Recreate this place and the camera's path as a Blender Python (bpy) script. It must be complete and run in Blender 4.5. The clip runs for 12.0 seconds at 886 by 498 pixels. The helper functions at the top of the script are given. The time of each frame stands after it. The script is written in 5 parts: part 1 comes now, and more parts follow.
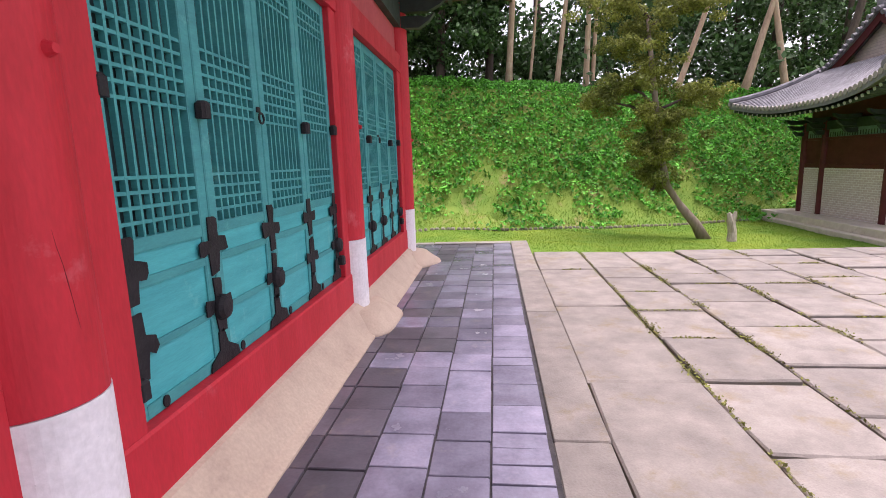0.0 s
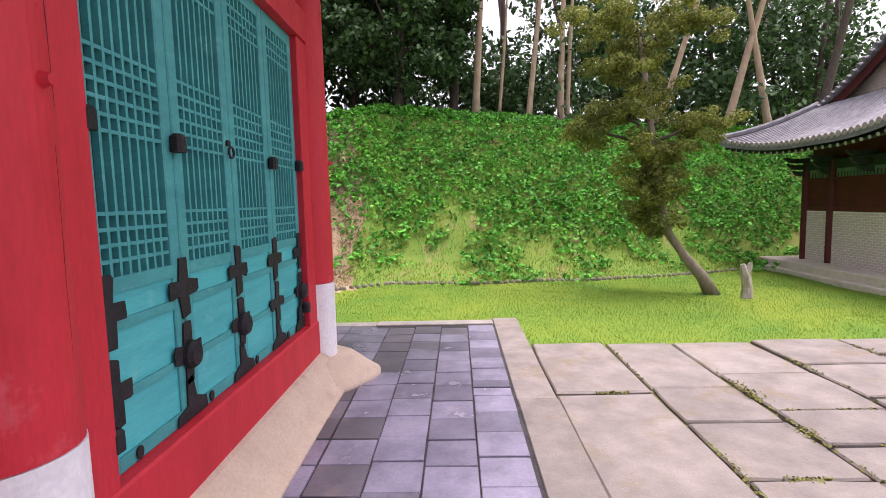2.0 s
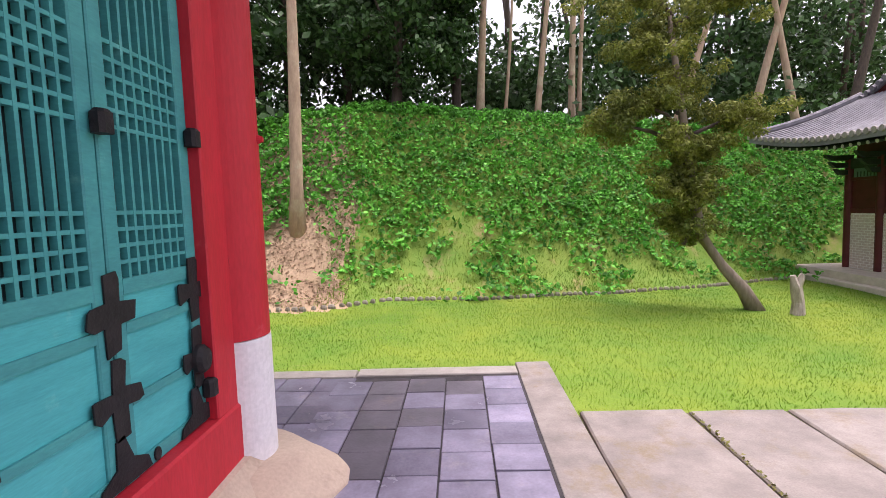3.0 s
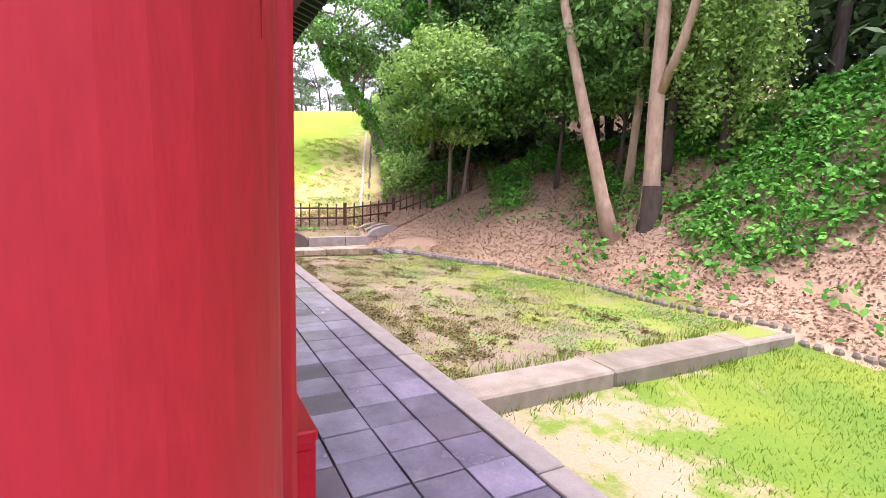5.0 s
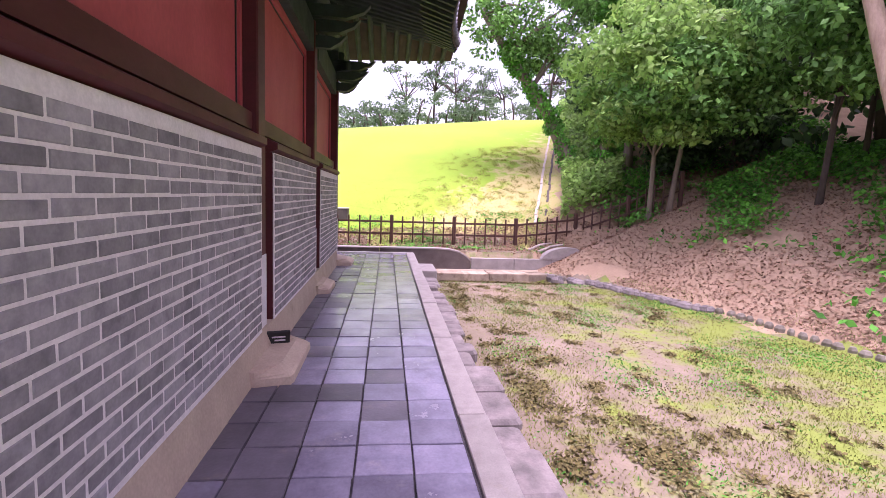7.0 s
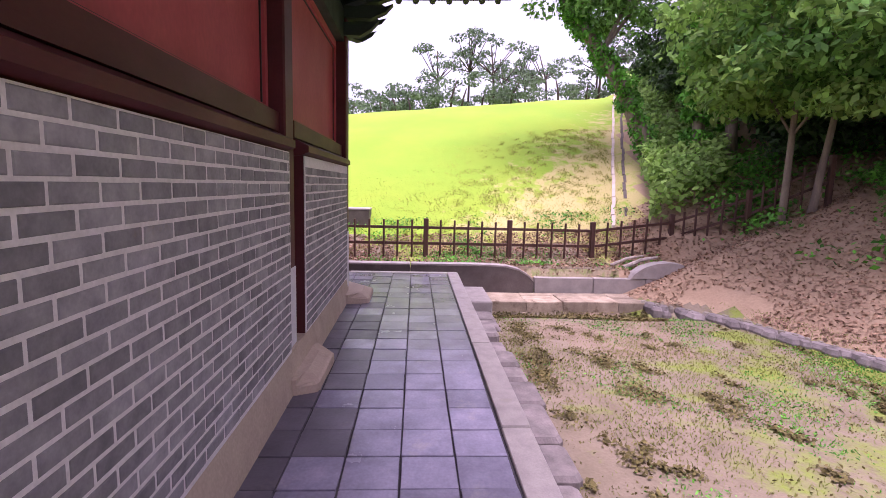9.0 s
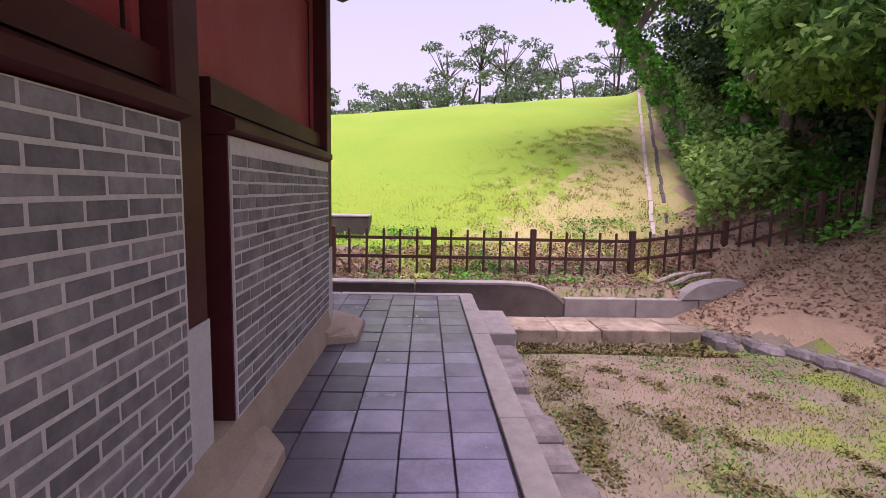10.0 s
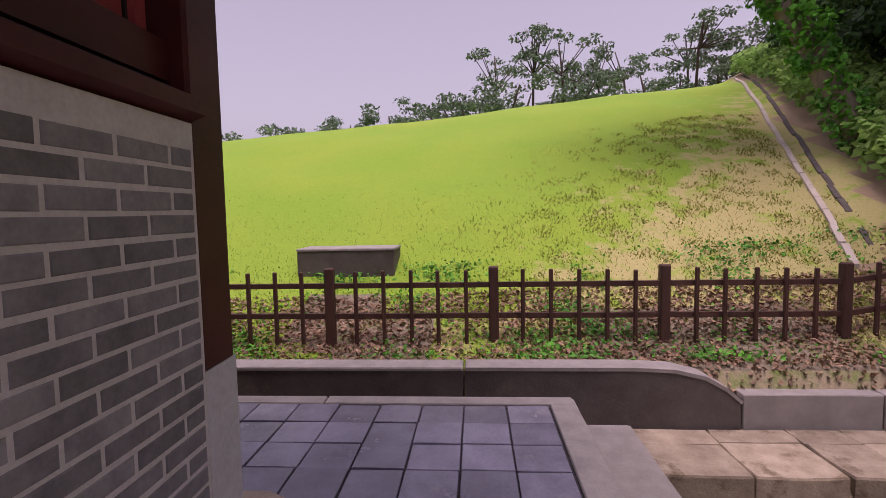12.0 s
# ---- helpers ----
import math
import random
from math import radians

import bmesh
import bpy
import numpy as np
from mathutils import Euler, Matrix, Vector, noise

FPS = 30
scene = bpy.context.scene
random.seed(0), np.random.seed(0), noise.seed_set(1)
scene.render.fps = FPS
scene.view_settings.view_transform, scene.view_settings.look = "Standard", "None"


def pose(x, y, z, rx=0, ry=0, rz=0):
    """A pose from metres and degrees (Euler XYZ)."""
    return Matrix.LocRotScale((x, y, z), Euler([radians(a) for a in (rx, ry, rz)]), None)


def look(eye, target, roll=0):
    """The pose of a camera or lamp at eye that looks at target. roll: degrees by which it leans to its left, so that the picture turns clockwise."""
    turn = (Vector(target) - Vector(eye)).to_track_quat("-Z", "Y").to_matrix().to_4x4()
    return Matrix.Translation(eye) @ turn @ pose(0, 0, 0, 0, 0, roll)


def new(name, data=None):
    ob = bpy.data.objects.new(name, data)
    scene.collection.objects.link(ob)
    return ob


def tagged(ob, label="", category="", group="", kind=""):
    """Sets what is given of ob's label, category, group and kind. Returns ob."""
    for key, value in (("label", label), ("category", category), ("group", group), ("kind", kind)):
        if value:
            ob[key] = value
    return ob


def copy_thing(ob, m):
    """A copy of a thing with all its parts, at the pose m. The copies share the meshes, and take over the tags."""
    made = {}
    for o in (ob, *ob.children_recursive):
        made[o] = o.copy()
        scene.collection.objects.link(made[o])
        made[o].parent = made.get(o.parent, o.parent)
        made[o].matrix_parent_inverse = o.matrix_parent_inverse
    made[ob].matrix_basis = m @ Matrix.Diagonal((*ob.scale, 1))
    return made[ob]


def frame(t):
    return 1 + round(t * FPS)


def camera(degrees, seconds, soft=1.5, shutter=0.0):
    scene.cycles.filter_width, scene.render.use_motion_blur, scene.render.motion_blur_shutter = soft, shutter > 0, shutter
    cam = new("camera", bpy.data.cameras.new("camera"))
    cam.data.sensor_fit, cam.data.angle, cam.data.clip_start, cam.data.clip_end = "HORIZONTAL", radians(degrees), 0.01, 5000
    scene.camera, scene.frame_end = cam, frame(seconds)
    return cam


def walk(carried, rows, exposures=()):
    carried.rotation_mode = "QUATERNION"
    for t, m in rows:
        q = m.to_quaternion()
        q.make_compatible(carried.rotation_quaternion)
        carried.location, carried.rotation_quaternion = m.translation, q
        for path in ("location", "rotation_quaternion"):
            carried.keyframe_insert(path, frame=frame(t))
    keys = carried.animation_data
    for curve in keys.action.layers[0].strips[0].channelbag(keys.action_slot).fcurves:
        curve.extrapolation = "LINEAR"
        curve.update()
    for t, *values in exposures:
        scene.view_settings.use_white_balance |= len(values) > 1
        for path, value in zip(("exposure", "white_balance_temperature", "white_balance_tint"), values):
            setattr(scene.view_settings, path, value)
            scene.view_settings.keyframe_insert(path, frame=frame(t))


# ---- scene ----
cam = camera(83.4, 12.0, soft=0.6)
PATH = [
    (0, (0.301, 0.756, 1.35), (0.092, 2.716, 1.009), -1.82),
    (0.5, (0.259, 1.464, 1.288), (0.186, 3.436, 0.964), -2.97),
    (1, (0.225, 2.215, 1.326), (0.199, 4.188, 0.997), -1.64),
    (1.5, (0.258, 2.879, 1.319), (0.198, 4.861, 1.057), -1.56),
    (2, (0.190, 3.652, 1.345), (0.128, 5.642, 1.156), -1.4),
    (2.5, (0.166, 4.428, 1.335), (0.103, 6.42, 1.163), -1.74),
    (2.7, (0.150, 4.743, 1.312), (0.091, 6.736, 1.146), -1.75),
    (4.3, (0.010, 6.810, 1.318), (-0.980, 8.539, 1.148), -0.5),
    (4.5, (-0.120, 7.069, 1.303), (-1.421, 8.574, 1.102), 0.93),
    (5, (-0.468, 7.558, 1.347), (-2.226, 8.476, 1.096), 1.6),
    (5.2, (-0.685, 7.735, 1.349), (-2.504, 8.529, 1.103), 2.0),
    (5.5, (-0.988, 7.891, 1.328), (-2.861, 8.546, 1.076), 2.2),
    (6, (-1.465, 8.19, 1.303), (-3.399, 8.637, 1.062), 1.7),
    (6.5, (-1.996, 8.48, 1.304), (-3.96, 8.788, 1.084), 1.4),
    (7, (-2.744, 8.566, 1.288), (-4.719, 8.794, 1.074), 2.0),
    (7.5, (-3.455, 8.632, 1.28), (-5.434, 8.801, 1.052), 1.7),
    (7.7, (-3.724, 8.658, 1.302), (-5.706, 8.809, 1.079), 1.9),
    (9.3, (-6.354, 8.476, 1.388), (-8.334, 8.576, 1.126), 1.4),
    (9.5, (-6.645, 8.521, 1.381), (-8.627, 8.607, 1.123), 1.5),
    (10, (-7.31, 8.557, 1.353), (-9.295, 8.629, 1.117), 1.2),
    (10.5, (-8.068, 8.624, 1.327), (-10.054, 8.654, 1.095), 0.6),
    (11, (-8.886, 8.594, 1.297), (-10.878, 8.618, 1.115), 0.8),
    (11.5, (-9.616, 8.572, 1.289), (-11.611, 8.573, 1.144), 0.2),
    (12, (-10.359, 8.538, 1.293), (-12.349, 8.403, 1.143), -1.1),
]
EXPOSURES = [(0, 1.3, 6500, 25), (2.5, 1.3, 6500, 25), (4.3, 1.2, 6400, 30), (5.0, 1.75, 6250, 36), (5.5, 2.0, 6300, 42), (6.5, 1.6, 6000, 52),
             (7.5, 1.6, 5950, 54), (9.5, 1.02, 6100, 52), (10.5, 0.55, 6250, 47), (12, 0.15, 6500, 45)]
walk(cam, [(t, look(eye, target, roll)) for t, eye, target, roll in PATH], EXPOSURES)

# ---- light ----
world = bpy.data.worlds.new("sky")
scene.world = world
world.use_nodes = True
wn = world.node_tree
wn.nodes.clear()
sky = wn.nodes.new("ShaderNodeTexSky")
sky.sky_type = "NISHITA"
sky.sun_disc = False
sky.sun_elevation = radians(78)
sky.sun_rotation = radians(56)
sky.air_density, sky.dust_density, sky.ozone_density = 1.0, 4.0, 1.0
hsv = wn.nodes.new("ShaderNodeHueSaturation")
hsv.inputs["Saturation"].default_value = 0.30
bg = wn.nodes.new("ShaderNodeBackground")
bg.inputs["Strength"].default_value = 0.14
wout = wn.nodes.new("ShaderNodeOutputWorld")
wn.links.new(sky.outputs[0], hsv.inputs["Color"])
wn.links.new(hsv.outputs[0], bg.inputs["Color"])
wn.links.new(bg.outputs[0], wout.inputs["Surface"])

sun = new("sun", bpy.data.lights.new("sun", "SUN"))
sun.data.energy = 1.7
sun.data.angle = radians(36)
sun.data.color = (1.0, 0.95, 0.87)
sun.matrix_world = look((4.2, 2.8, 24.0), (0, 0, 0))

# ---- materials ----
def material(name, col, col2=None, scale=6.0, rough=0.7, bump=0.15, fine=60.0, vary=0.0, metal=0.0,
             stain=None, stain_scale=1.5, stain_at=0.55, stretch=(1, 1, 1), island=0.0, spec=0.4, sheer=0.0, drift=None):
    """A procedural surface: two colours mixed by coarse and fine noise, optional stains, relief, and change from piece to piece."""
    m = bpy.data.materials.new(name)
    m.use_nodes = True
    nt = m.node_tree
    n, l = nt.nodes, nt.links
    b = n["Principled BSDF"]
    col2 = col2 or tuple(c * 0.75 for c in col)
    geo = n.new("ShaderNodeNewGeometry")
    mp = n.new("ShaderNodeMapping")
    mp.inputs["Scale"].default_value = stretch
    l.new(geo.outputs["Position"], mp.inputs["Vector"])
    big = n.new("ShaderNodeTexNoise")
    big.inputs["Scale"].default_value = scale
    big.inputs["Detail"].default_value = 6
    big.inputs["Roughness"].default_value = 0.62
    l.new(mp.outputs[0], big.inputs["Vector"])
    small = n.new("ShaderNodeTexNoise")
    small.inputs["Scale"].default_value = fine
    small.inputs["Detail"].default_value = 3
    l.new(mp.outputs[0], small.inputs["Vector"])
    ramp = n.new("ShaderNodeMapRange")
    ramp.inputs["From Min"].default_value, ramp.inputs["From Max"].default_value = 0.32, 0.68
    l.new(big.outputs["Fac"], ramp.inputs["Value"])
    mix = n.new("ShaderNodeMix")
    mix.data_type = "RGBA"
    mix.inputs["A"].default_value, mix.inputs["B"].default_value = (*col, 1), (*col2, 1)
    l.new(ramp.outputs[0], mix.inputs["Factor"])
    out = mix.outputs["Result"]
    if stain:
        sn = n.new("ShaderNodeTexNoise")
        sn.inputs["Scale"].default_value = stain_scale
        sn.inputs["Detail"].default_value = 7
        sn.inputs["Roughness"].default_value = 0.7
        l.new(geo.outputs["Position"], sn.inputs["Vector"])
        sr = n.new("ShaderNodeMapRange")
        sr.inputs["From Min"].default_value, sr.inputs["From Max"].default_value = stain_at, stain_at + 0.13
        amount = sn.outputs["Fac"]
        if drift:
            dot = n.new("ShaderNodeVectorMath")
            dot.operation = "DOT_PRODUCT"
            dot.inputs[1].default_value = drift[0]
            l.new(geo.outputs["Position"], dot.inputs[0])
            dm = n.new("ShaderNodeMapRange")
            dm.inputs["From Min"].default_value, dm.inputs["From Max"].default_value = drift[1]
            dm.inputs["To Min"].default_value, dm.inputs["To Max"].default_value = drift[2]
            l.new(dot.outputs["Value"], dm.inputs["Value"])
            da = n.new("ShaderNodeMath")
            da.operation = "ADD"
            l.new(amount, da.inputs[0])
            l.new(dm.outputs[0], da.inputs[1])
            amount = da.outputs[0]
        l.new(amount, sr.inputs["Value"])
        sm = n.new("ShaderNodeMix")
        sm.data_type = "RGBA"
        sm.inputs["B"].default_value = (*stain, 1)
        l.new(sr.outputs[0], sm.inputs["Factor"])
        l.new(out, sm.inputs["A"])
        out = sm.outputs["Result"]
    # fine grain and change from piece to piece, as brightness
    val = n.new("ShaderNodeMapRange")
    val.inputs["To Min"].default_value, val.inputs["To Max"].default_value = 0.82, 1.18
    l.new(small.outputs["Fac"], val.inputs["Value"])
    bright = val.outputs[0]
    for amount, node, socket in ((vary, "ShaderNodeObjectInfo", "Random"), (island, "ShaderNodeNewGeometry", "Random Per Island")):
        if amount:
            src = n.new(node)
            vr = n.new("ShaderNodeMapRange")
            vr.inputs["To Min"].default_value, vr.inputs["To Max"].default_value = 1 - amount, 1 + amount
            l.new(src.outputs[socket], vr.inputs["Value"])
            mul = n.new("ShaderNodeMath")
            mul.operation = "MULTIPLY"
            l.new(bright, mul.inputs[0])
            l.new(vr.outputs[0], mul.inputs[1])
            bright = mul.outputs[0]
    hv = n.new("ShaderNodeHueSaturation")
    l.new(out, hv.inputs["Color"])
    l.new(bright, hv.inputs["Value"])
    l.new(hv.outputs[0], b.inputs["Base Color"])
    rr = n.new("ShaderNodeMapRange")
    rr.inputs["To Min"].default_value, rr.inputs["To Max"].default_value = max(0.05, rough - 0.15), min(1, rough + 0.12)
    l.new(big.outputs["Fac"], rr.inputs["Value"])
    l.new(rr.outputs[0], b.inputs["Roughness"])
    b.inputs["Metallic"].default_value = metal
    b.inputs["Specular IOR Level"].default_value = spec
    if sheer:
        b.inputs["Transmission Weight"].default_value = 0.0
        tr = n.new("ShaderNodeBsdfTranslucent")
        l.new(hv.outputs[0], tr.inputs["Color"])
        ms = n.new("ShaderNodeMixShader")
        ms.inputs["Fac"].default_value = sheer
        l.new(b.outputs[0], ms.inputs[1])
        l.new(tr.outputs[0], ms.inputs[2])
        l.new(ms.outputs[0], n["Material Output"].inputs["Surface"])
    if bump:
        add = n.new("ShaderNodeMath")
        add.operation = "MULTIPLY_ADD"
        add.inputs[1].default_value = 0.35
        l.new(small.outputs["Fac"], add.inputs[0])
        l.new(big.outputs["Fac"], add.inputs[2])
        bp = n.new("ShaderNodeBump")
        bp.inputs["Strength"].default_value = bump
        bp.inputs["Distance"].default_value = 0.02
        l.new(add.outputs[0], bp.inputs["Height"])
        l.new(bp.outputs[0], b.inputs["Normal"])
    return m


RED = material("red_paint", (0.58, 0.022, 0.04), (0.47, 0.018, 0.03), 3.0, 0.62, 0.12, 45, stain=(0.62, 0.11, 0.13), stain_scale=2.2, stain_at=0.62, stretch=(2, 2, 0.5))
RED_PANEL = material("red_board_paint", (0.56, 0.10, 0.12), (0.46, 0.075, 0.09), 1.6, 0.7, 0.08, 40, stretch=(1, 1, 0.6))
CRACK = material("cracked_paint_edge", (0.20, 0.012, 0.02), (0.14, 0.01, 0.015), 8, 0.8, 0.1, 60)
MOSSY_STONE = material("mossy_weathered_granite", (0.28, 0.255, 0.21), (0.18, 0.16, 0.12), 3, 0.9, 0.6, 70, vary=0.1, stain=(0.20, 0.20, 0.09), stain_scale=3.2, stain_at=0.63)
MAROON = material("maroon_paint", (0.115, 0.015, 0.02), (0.075, 0.011, 0.014), 2.5, 0.6, 0.12, 50, stretch=(0.6, 1, 1.5))
WHITE_LIME = material("white_lime_paint", (0.80, 0.76, 0.80), (0.70, 0.66, 0.70), 6, 0.8, 0.15, 50, stain=(0.12, 0.10, 0.11), stain_scale=26, stain_at=0.68)
TEAL = material("teal_paint", (0.055, 0.33, 0.34), (0.04, 0.25, 0.27), 5, 0.58, 0.15, 60, stain=(0.12, 0.42, 0.42), stain_scale=5, stain_at=0.6, stretch=(1, 0.6, 2.2))
# Teal of the lower boards, brightened for the light that falls on them.
TEAL_LIT = material("lit_teal_paint", (0.065, 0.46, 0.49), (0.045, 0.35, 0.39), 4, 0.5, 0.12, 60, stain=(0.16, 0.5, 0.5), stain_scale=4, stain_at=0.6, stretch=(1, 0.5, 4))
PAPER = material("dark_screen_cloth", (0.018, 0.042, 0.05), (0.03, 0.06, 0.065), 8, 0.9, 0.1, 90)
IRON = material("black_iron", (0.013, 0.012, 0.015), (0.032, 0.027, 0.031), 14, 0.65, 0.3, 80, metal=0.15, spec=0.3)
TILE = material("slate_floor_tile", (0.27, 0.245, 0.335), (0.145, 0.13, 0.185), 3.0, 0.25, 0.16, 55, spec=0.7, vary=0.28, stain=(0.27, 0.24, 0.28), stain_scale=3.2, stain_at=0.58)
# The same tile with the shade along the walls painted into its colour.
TILE_SHADE = material("shaded_floor_tile", (0.15, 0.13, 0.165), (0.085, 0.075, 0.095), 3.0, 0.4, 0.16, 55, spec=0.5, vary=0.25, stain=(0.19, 0.155, 0.15), stain_scale=3.2, stain_at=0.58)
PALE_STONE = material("pale_weathered_granite", (0.62, 0.54, 0.47), (0.50, 0.43, 0.37), 4, 0.85, 0.3, 80, stain=(0.36, 0.30, 0.24), stain_scale=1.6, stain_at=0.6)
JOINT = material("tile_joint", (0.02, 0.018, 0.022), (0.06, 0.052, 0.055), 9, 0.95, 0.3, 60)
GRANITE = material("granite", (0.36, 0.325, 0.305), (0.27, 0.245, 0.23), 7, 0.8, 0.2, 120, vary=0.08, stain=(0.30, 0.27, 0.22), stain_scale=3.0, stain_at=0.62)
PLASTER = material("lime_plaster_plinth", (0.55, 0.43, 0.34), (0.46, 0.35, 0.28), 5, 0.85, 0.2, 60, stain=(0.36, 0.27, 0.20), stain_scale=2.5, stain_at=0.62)
FLAG = material("flagstone", (0.255, 0.222, 0.205), (0.165, 0.143, 0.135), 4, 0.85, 0.45, 90, vary=0.14, stain=(0.19, 0.15, 0.105), stain_scale=2.6, stain_at=0.54)
MOSS_JOINT = material("mossy_joint", (0.10, 0.12, 0.03), (0.12, 0.09, 0.05), 9, 0.95, 0.5, 70)
BRICK = material("grey_brick", (0.37, 0.335, 0.365), (0.215, 0.195, 0.22), 9, 0.8, 0.25, 70, vary=0.26, stain=(0.33, 0.27, 0.20), stain_scale=1.7, stain_at=0.62)
MORTAR = material("white_mortar", (0.84, 0.77, 0.79), (0.74, 0.67, 0.69), 12, 0.9, 0.25, 80)
LAWN = material("lawn_soil", (0.075, 0.175, 0.012), (0.175, 0.24, 0.022), 0.55, 0.95, 0.7, 38, stain=(0.31, 0.25, 0.16), stain_scale=1.6, stain_at=0.54, drift=((-0.5, -1, 0), (-12.2, -8.6), (-0.16, 0.17)))
GRASS = material("grass_blade", (0.075, 0.205, 0.012), (0.20, 0.29, 0.022), 0.55, 0.7, 0, 20, island=0.3, sheer=0.35)
DRYGRASS = material("worn_grass_blade", (0.27, 0.29, 0.07), (0.20, 0.27, 0.05), 0.9, 0.8, 0, 20, island=0.3, sheer=0.3)
DIRT = material("leaf_litter_soil", (0.41, 0.295, 0.19), (0.30, 0.205, 0.13), 1.6, 0.95, 0.6, 30, stain=(0.34, 0.25, 0.17), stain_scale=0.9, stain_at=0.56)
MOUND_TUFT = material("mound_tuft_blade", (0.40, 0.41, 0.10), (0.26, 0.30, 0.06), 1.2, 0.8, 0, 20, island=0.35, sheer=0.3)
TURF = material("bank_turf", (0.11, 0.22, 0.025), (0.18, 0.25, 0.04), 1.1, 0.95, 0.8, 34, stain=(0.31, 0.22, 0.11), stain_scale=0.9, stain_at=0.55)
MOUND = material("mound_turf", (0.19, 0.35, 0.02), (0.25, 0.37, 0.03), 0.5, 0.95, 0.6, 30, stain=(0.43, 0.38, 0.15), stain_scale=2.4, stain_at=0.52, drift=((0.8, 1, 0), (-7.0, -2.0), (-0.30, 0.18)))
MOSS_LEAF = material("joint_moss_green", (0.17, 0.19, 0.035), (0.11, 0.095, 0.03), 3, 0.95, 0, 20, island=0.4)
SLAB = material("brown_paving_slab", (0.42, 0.34, 0.25), (0.25, 0.195, 0.14), 5, 0.9, 0.5, 60, vary=0.2, stain=(0.14, 0.10, 0.06), stain_scale=4, stain_at=0.56)
# Stained granite with the shade of upright faces put into its colour.
SHADED_STONE = material("shaded_stained_granite", (0.15, 0.125, 0.115), (0.10, 0.08, 0.075), 3, 0.9, 0.35, 70, stain=(0.20, 0.16, 0.14), stain_scale=2.5, stain_at=0.58)
MOSS = material("dark_moss", (0.165, 0.14, 0.045), (0.115, 0.10, 0.035), 3, 0.95, 0, 20, island=0.4)
LITTER = material("fallen_leaf", (0.35, 0.225, 0.14), (0.22, 0.13, 0.085), 2, 0.85, 0, 20, island=0.4)
WORN = material("worn_lawn_soil", (0.265, 0.215, 0.155), (0.18, 0.145, 0.095), 2.2, 0.95, 0.7, 40, stain=(0.20, 0.26, 0.045), stain_scale=1.6, stain_at=0.47, drift=((0.12, 1, 0), (8.8, 12.5), (-0.10, 0.10)))
SAND = material("bare_sandy_soil", (0.29, 0.225, 0.16), (0.19, 0.14, 0.095), 2.5, 0.95, 0.7, 40, stain=(0.11, 0.09, 0.045), stain_scale=3.5, stain_at=0.57)
IVY = material("ivy_leaf", (0.125, 0.41, 0.045), (0.05, 0.22, 0.028), 1.6, 0.55, 0, 10, island=0.6, sheer=0.22, spec=0.2)
LEAF = material("broad_leaf", (0.21, 0.43, 0.10), (0.10, 0.25, 0.06), 1.3, 0.55, 0, 10, island=0.6, sheer=0.42, spec=0.25)
LEAF_LIGHT = material("light_leaf", (0.31, 0.49, 0.12), (0.18, 0.35, 0.08), 0.8, 0.55, 0, 10, island=0.45, sheer=0.42, spec=0.25)
LEAF_DARK = material("dark_leaf", (0.07, 0.15, 0.045), (0.035, 0.08, 0.028), 1.0, 0.55, 0, 10, island=0.6, sheer=0.25)
# Skyline foliage: distance haze is mixed into the leaf colour.
LEAF_HAZY = material("hazy_pine_leaf", (0.17, 0.25, 0.14), (0.10, 0.16, 0.095), 0.8, 0.6, 0, 10, island=0.4, sheer=0.35, spec=0.2)
JUNIPER = material("juniper_needles", (0.27, 0.29, 0.05), (0.10, 0.13, 0.03), 1.5, 0.7, 0, 10, island=0.45, sheer=0.25)
BARK_PALE = material("pale_pine_bark", (0.50, 0.36, 0.26), (0.33, 0.225, 0.165), 5, 0.9, 0.6, 30, stretch=(2, 2, 0.5), stain=(0.48, 0.42, 0.30), stain_scale=1.3, stain_at=0.55)
BARK_GREY = material("grey_brown_bark", (0.27, 0.215, 0.17), (0.16, 0.125, 0.10), 6, 0.95, 0.6, 35, stretch=(2, 2, 0.5))
BARK = material("dark_bark", (0.10, 0.075, 0.06), (0.06, 0.045, 0.04), 7, 0.95, 0.7, 35, stretch=(2, 2, 0.4))
DEADWOOD = material("weathered_dead_wood", (0.55, 0.48, 0.42), (0.28, 0.23, 0.20), 7, 0.9, 0.6, 40, stretch=(2, 2, 0.4))
FENCE = material("brown_stained_wood", (0.10, 0.045, 0.032), (0.06, 0.028, 0.022), 6, 0.7, 0.3, 60, stretch=(1, 1, 0.3), island=0.15)
ROOF_TILE = material("grey_roof_tile", (0.22, 0.21, 0.24), (0.13, 0.125, 0.145), 4, 0.7, 0.25, 50, island=0.25)
EAVE_WOOD = material("dark_green_eave_wood", (0.035, 0.055, 0.048), (0.024, 0.034, 0.03), 5, 0.7, 0.2, 50)
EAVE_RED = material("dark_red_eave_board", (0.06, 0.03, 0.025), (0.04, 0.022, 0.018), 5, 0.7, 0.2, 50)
RUBBLE = material("rough_footing_stone", (0.27, 0.235, 0.225), (0.13, 0.115, 0.11), 5, 0.9, 0.5, 60, vary=0.2)
BOX_RED = material("bright_red_lacquer", (0.62, 0.008, 0.02), (0.56, 0.006, 0.016), 3, 0.35, 0.04, 60)
BLACK = material("black_plastic", (0.02, 0.02, 0.022), (0.03, 0.03, 0.032), 8, 0.45, 0.05, 60)

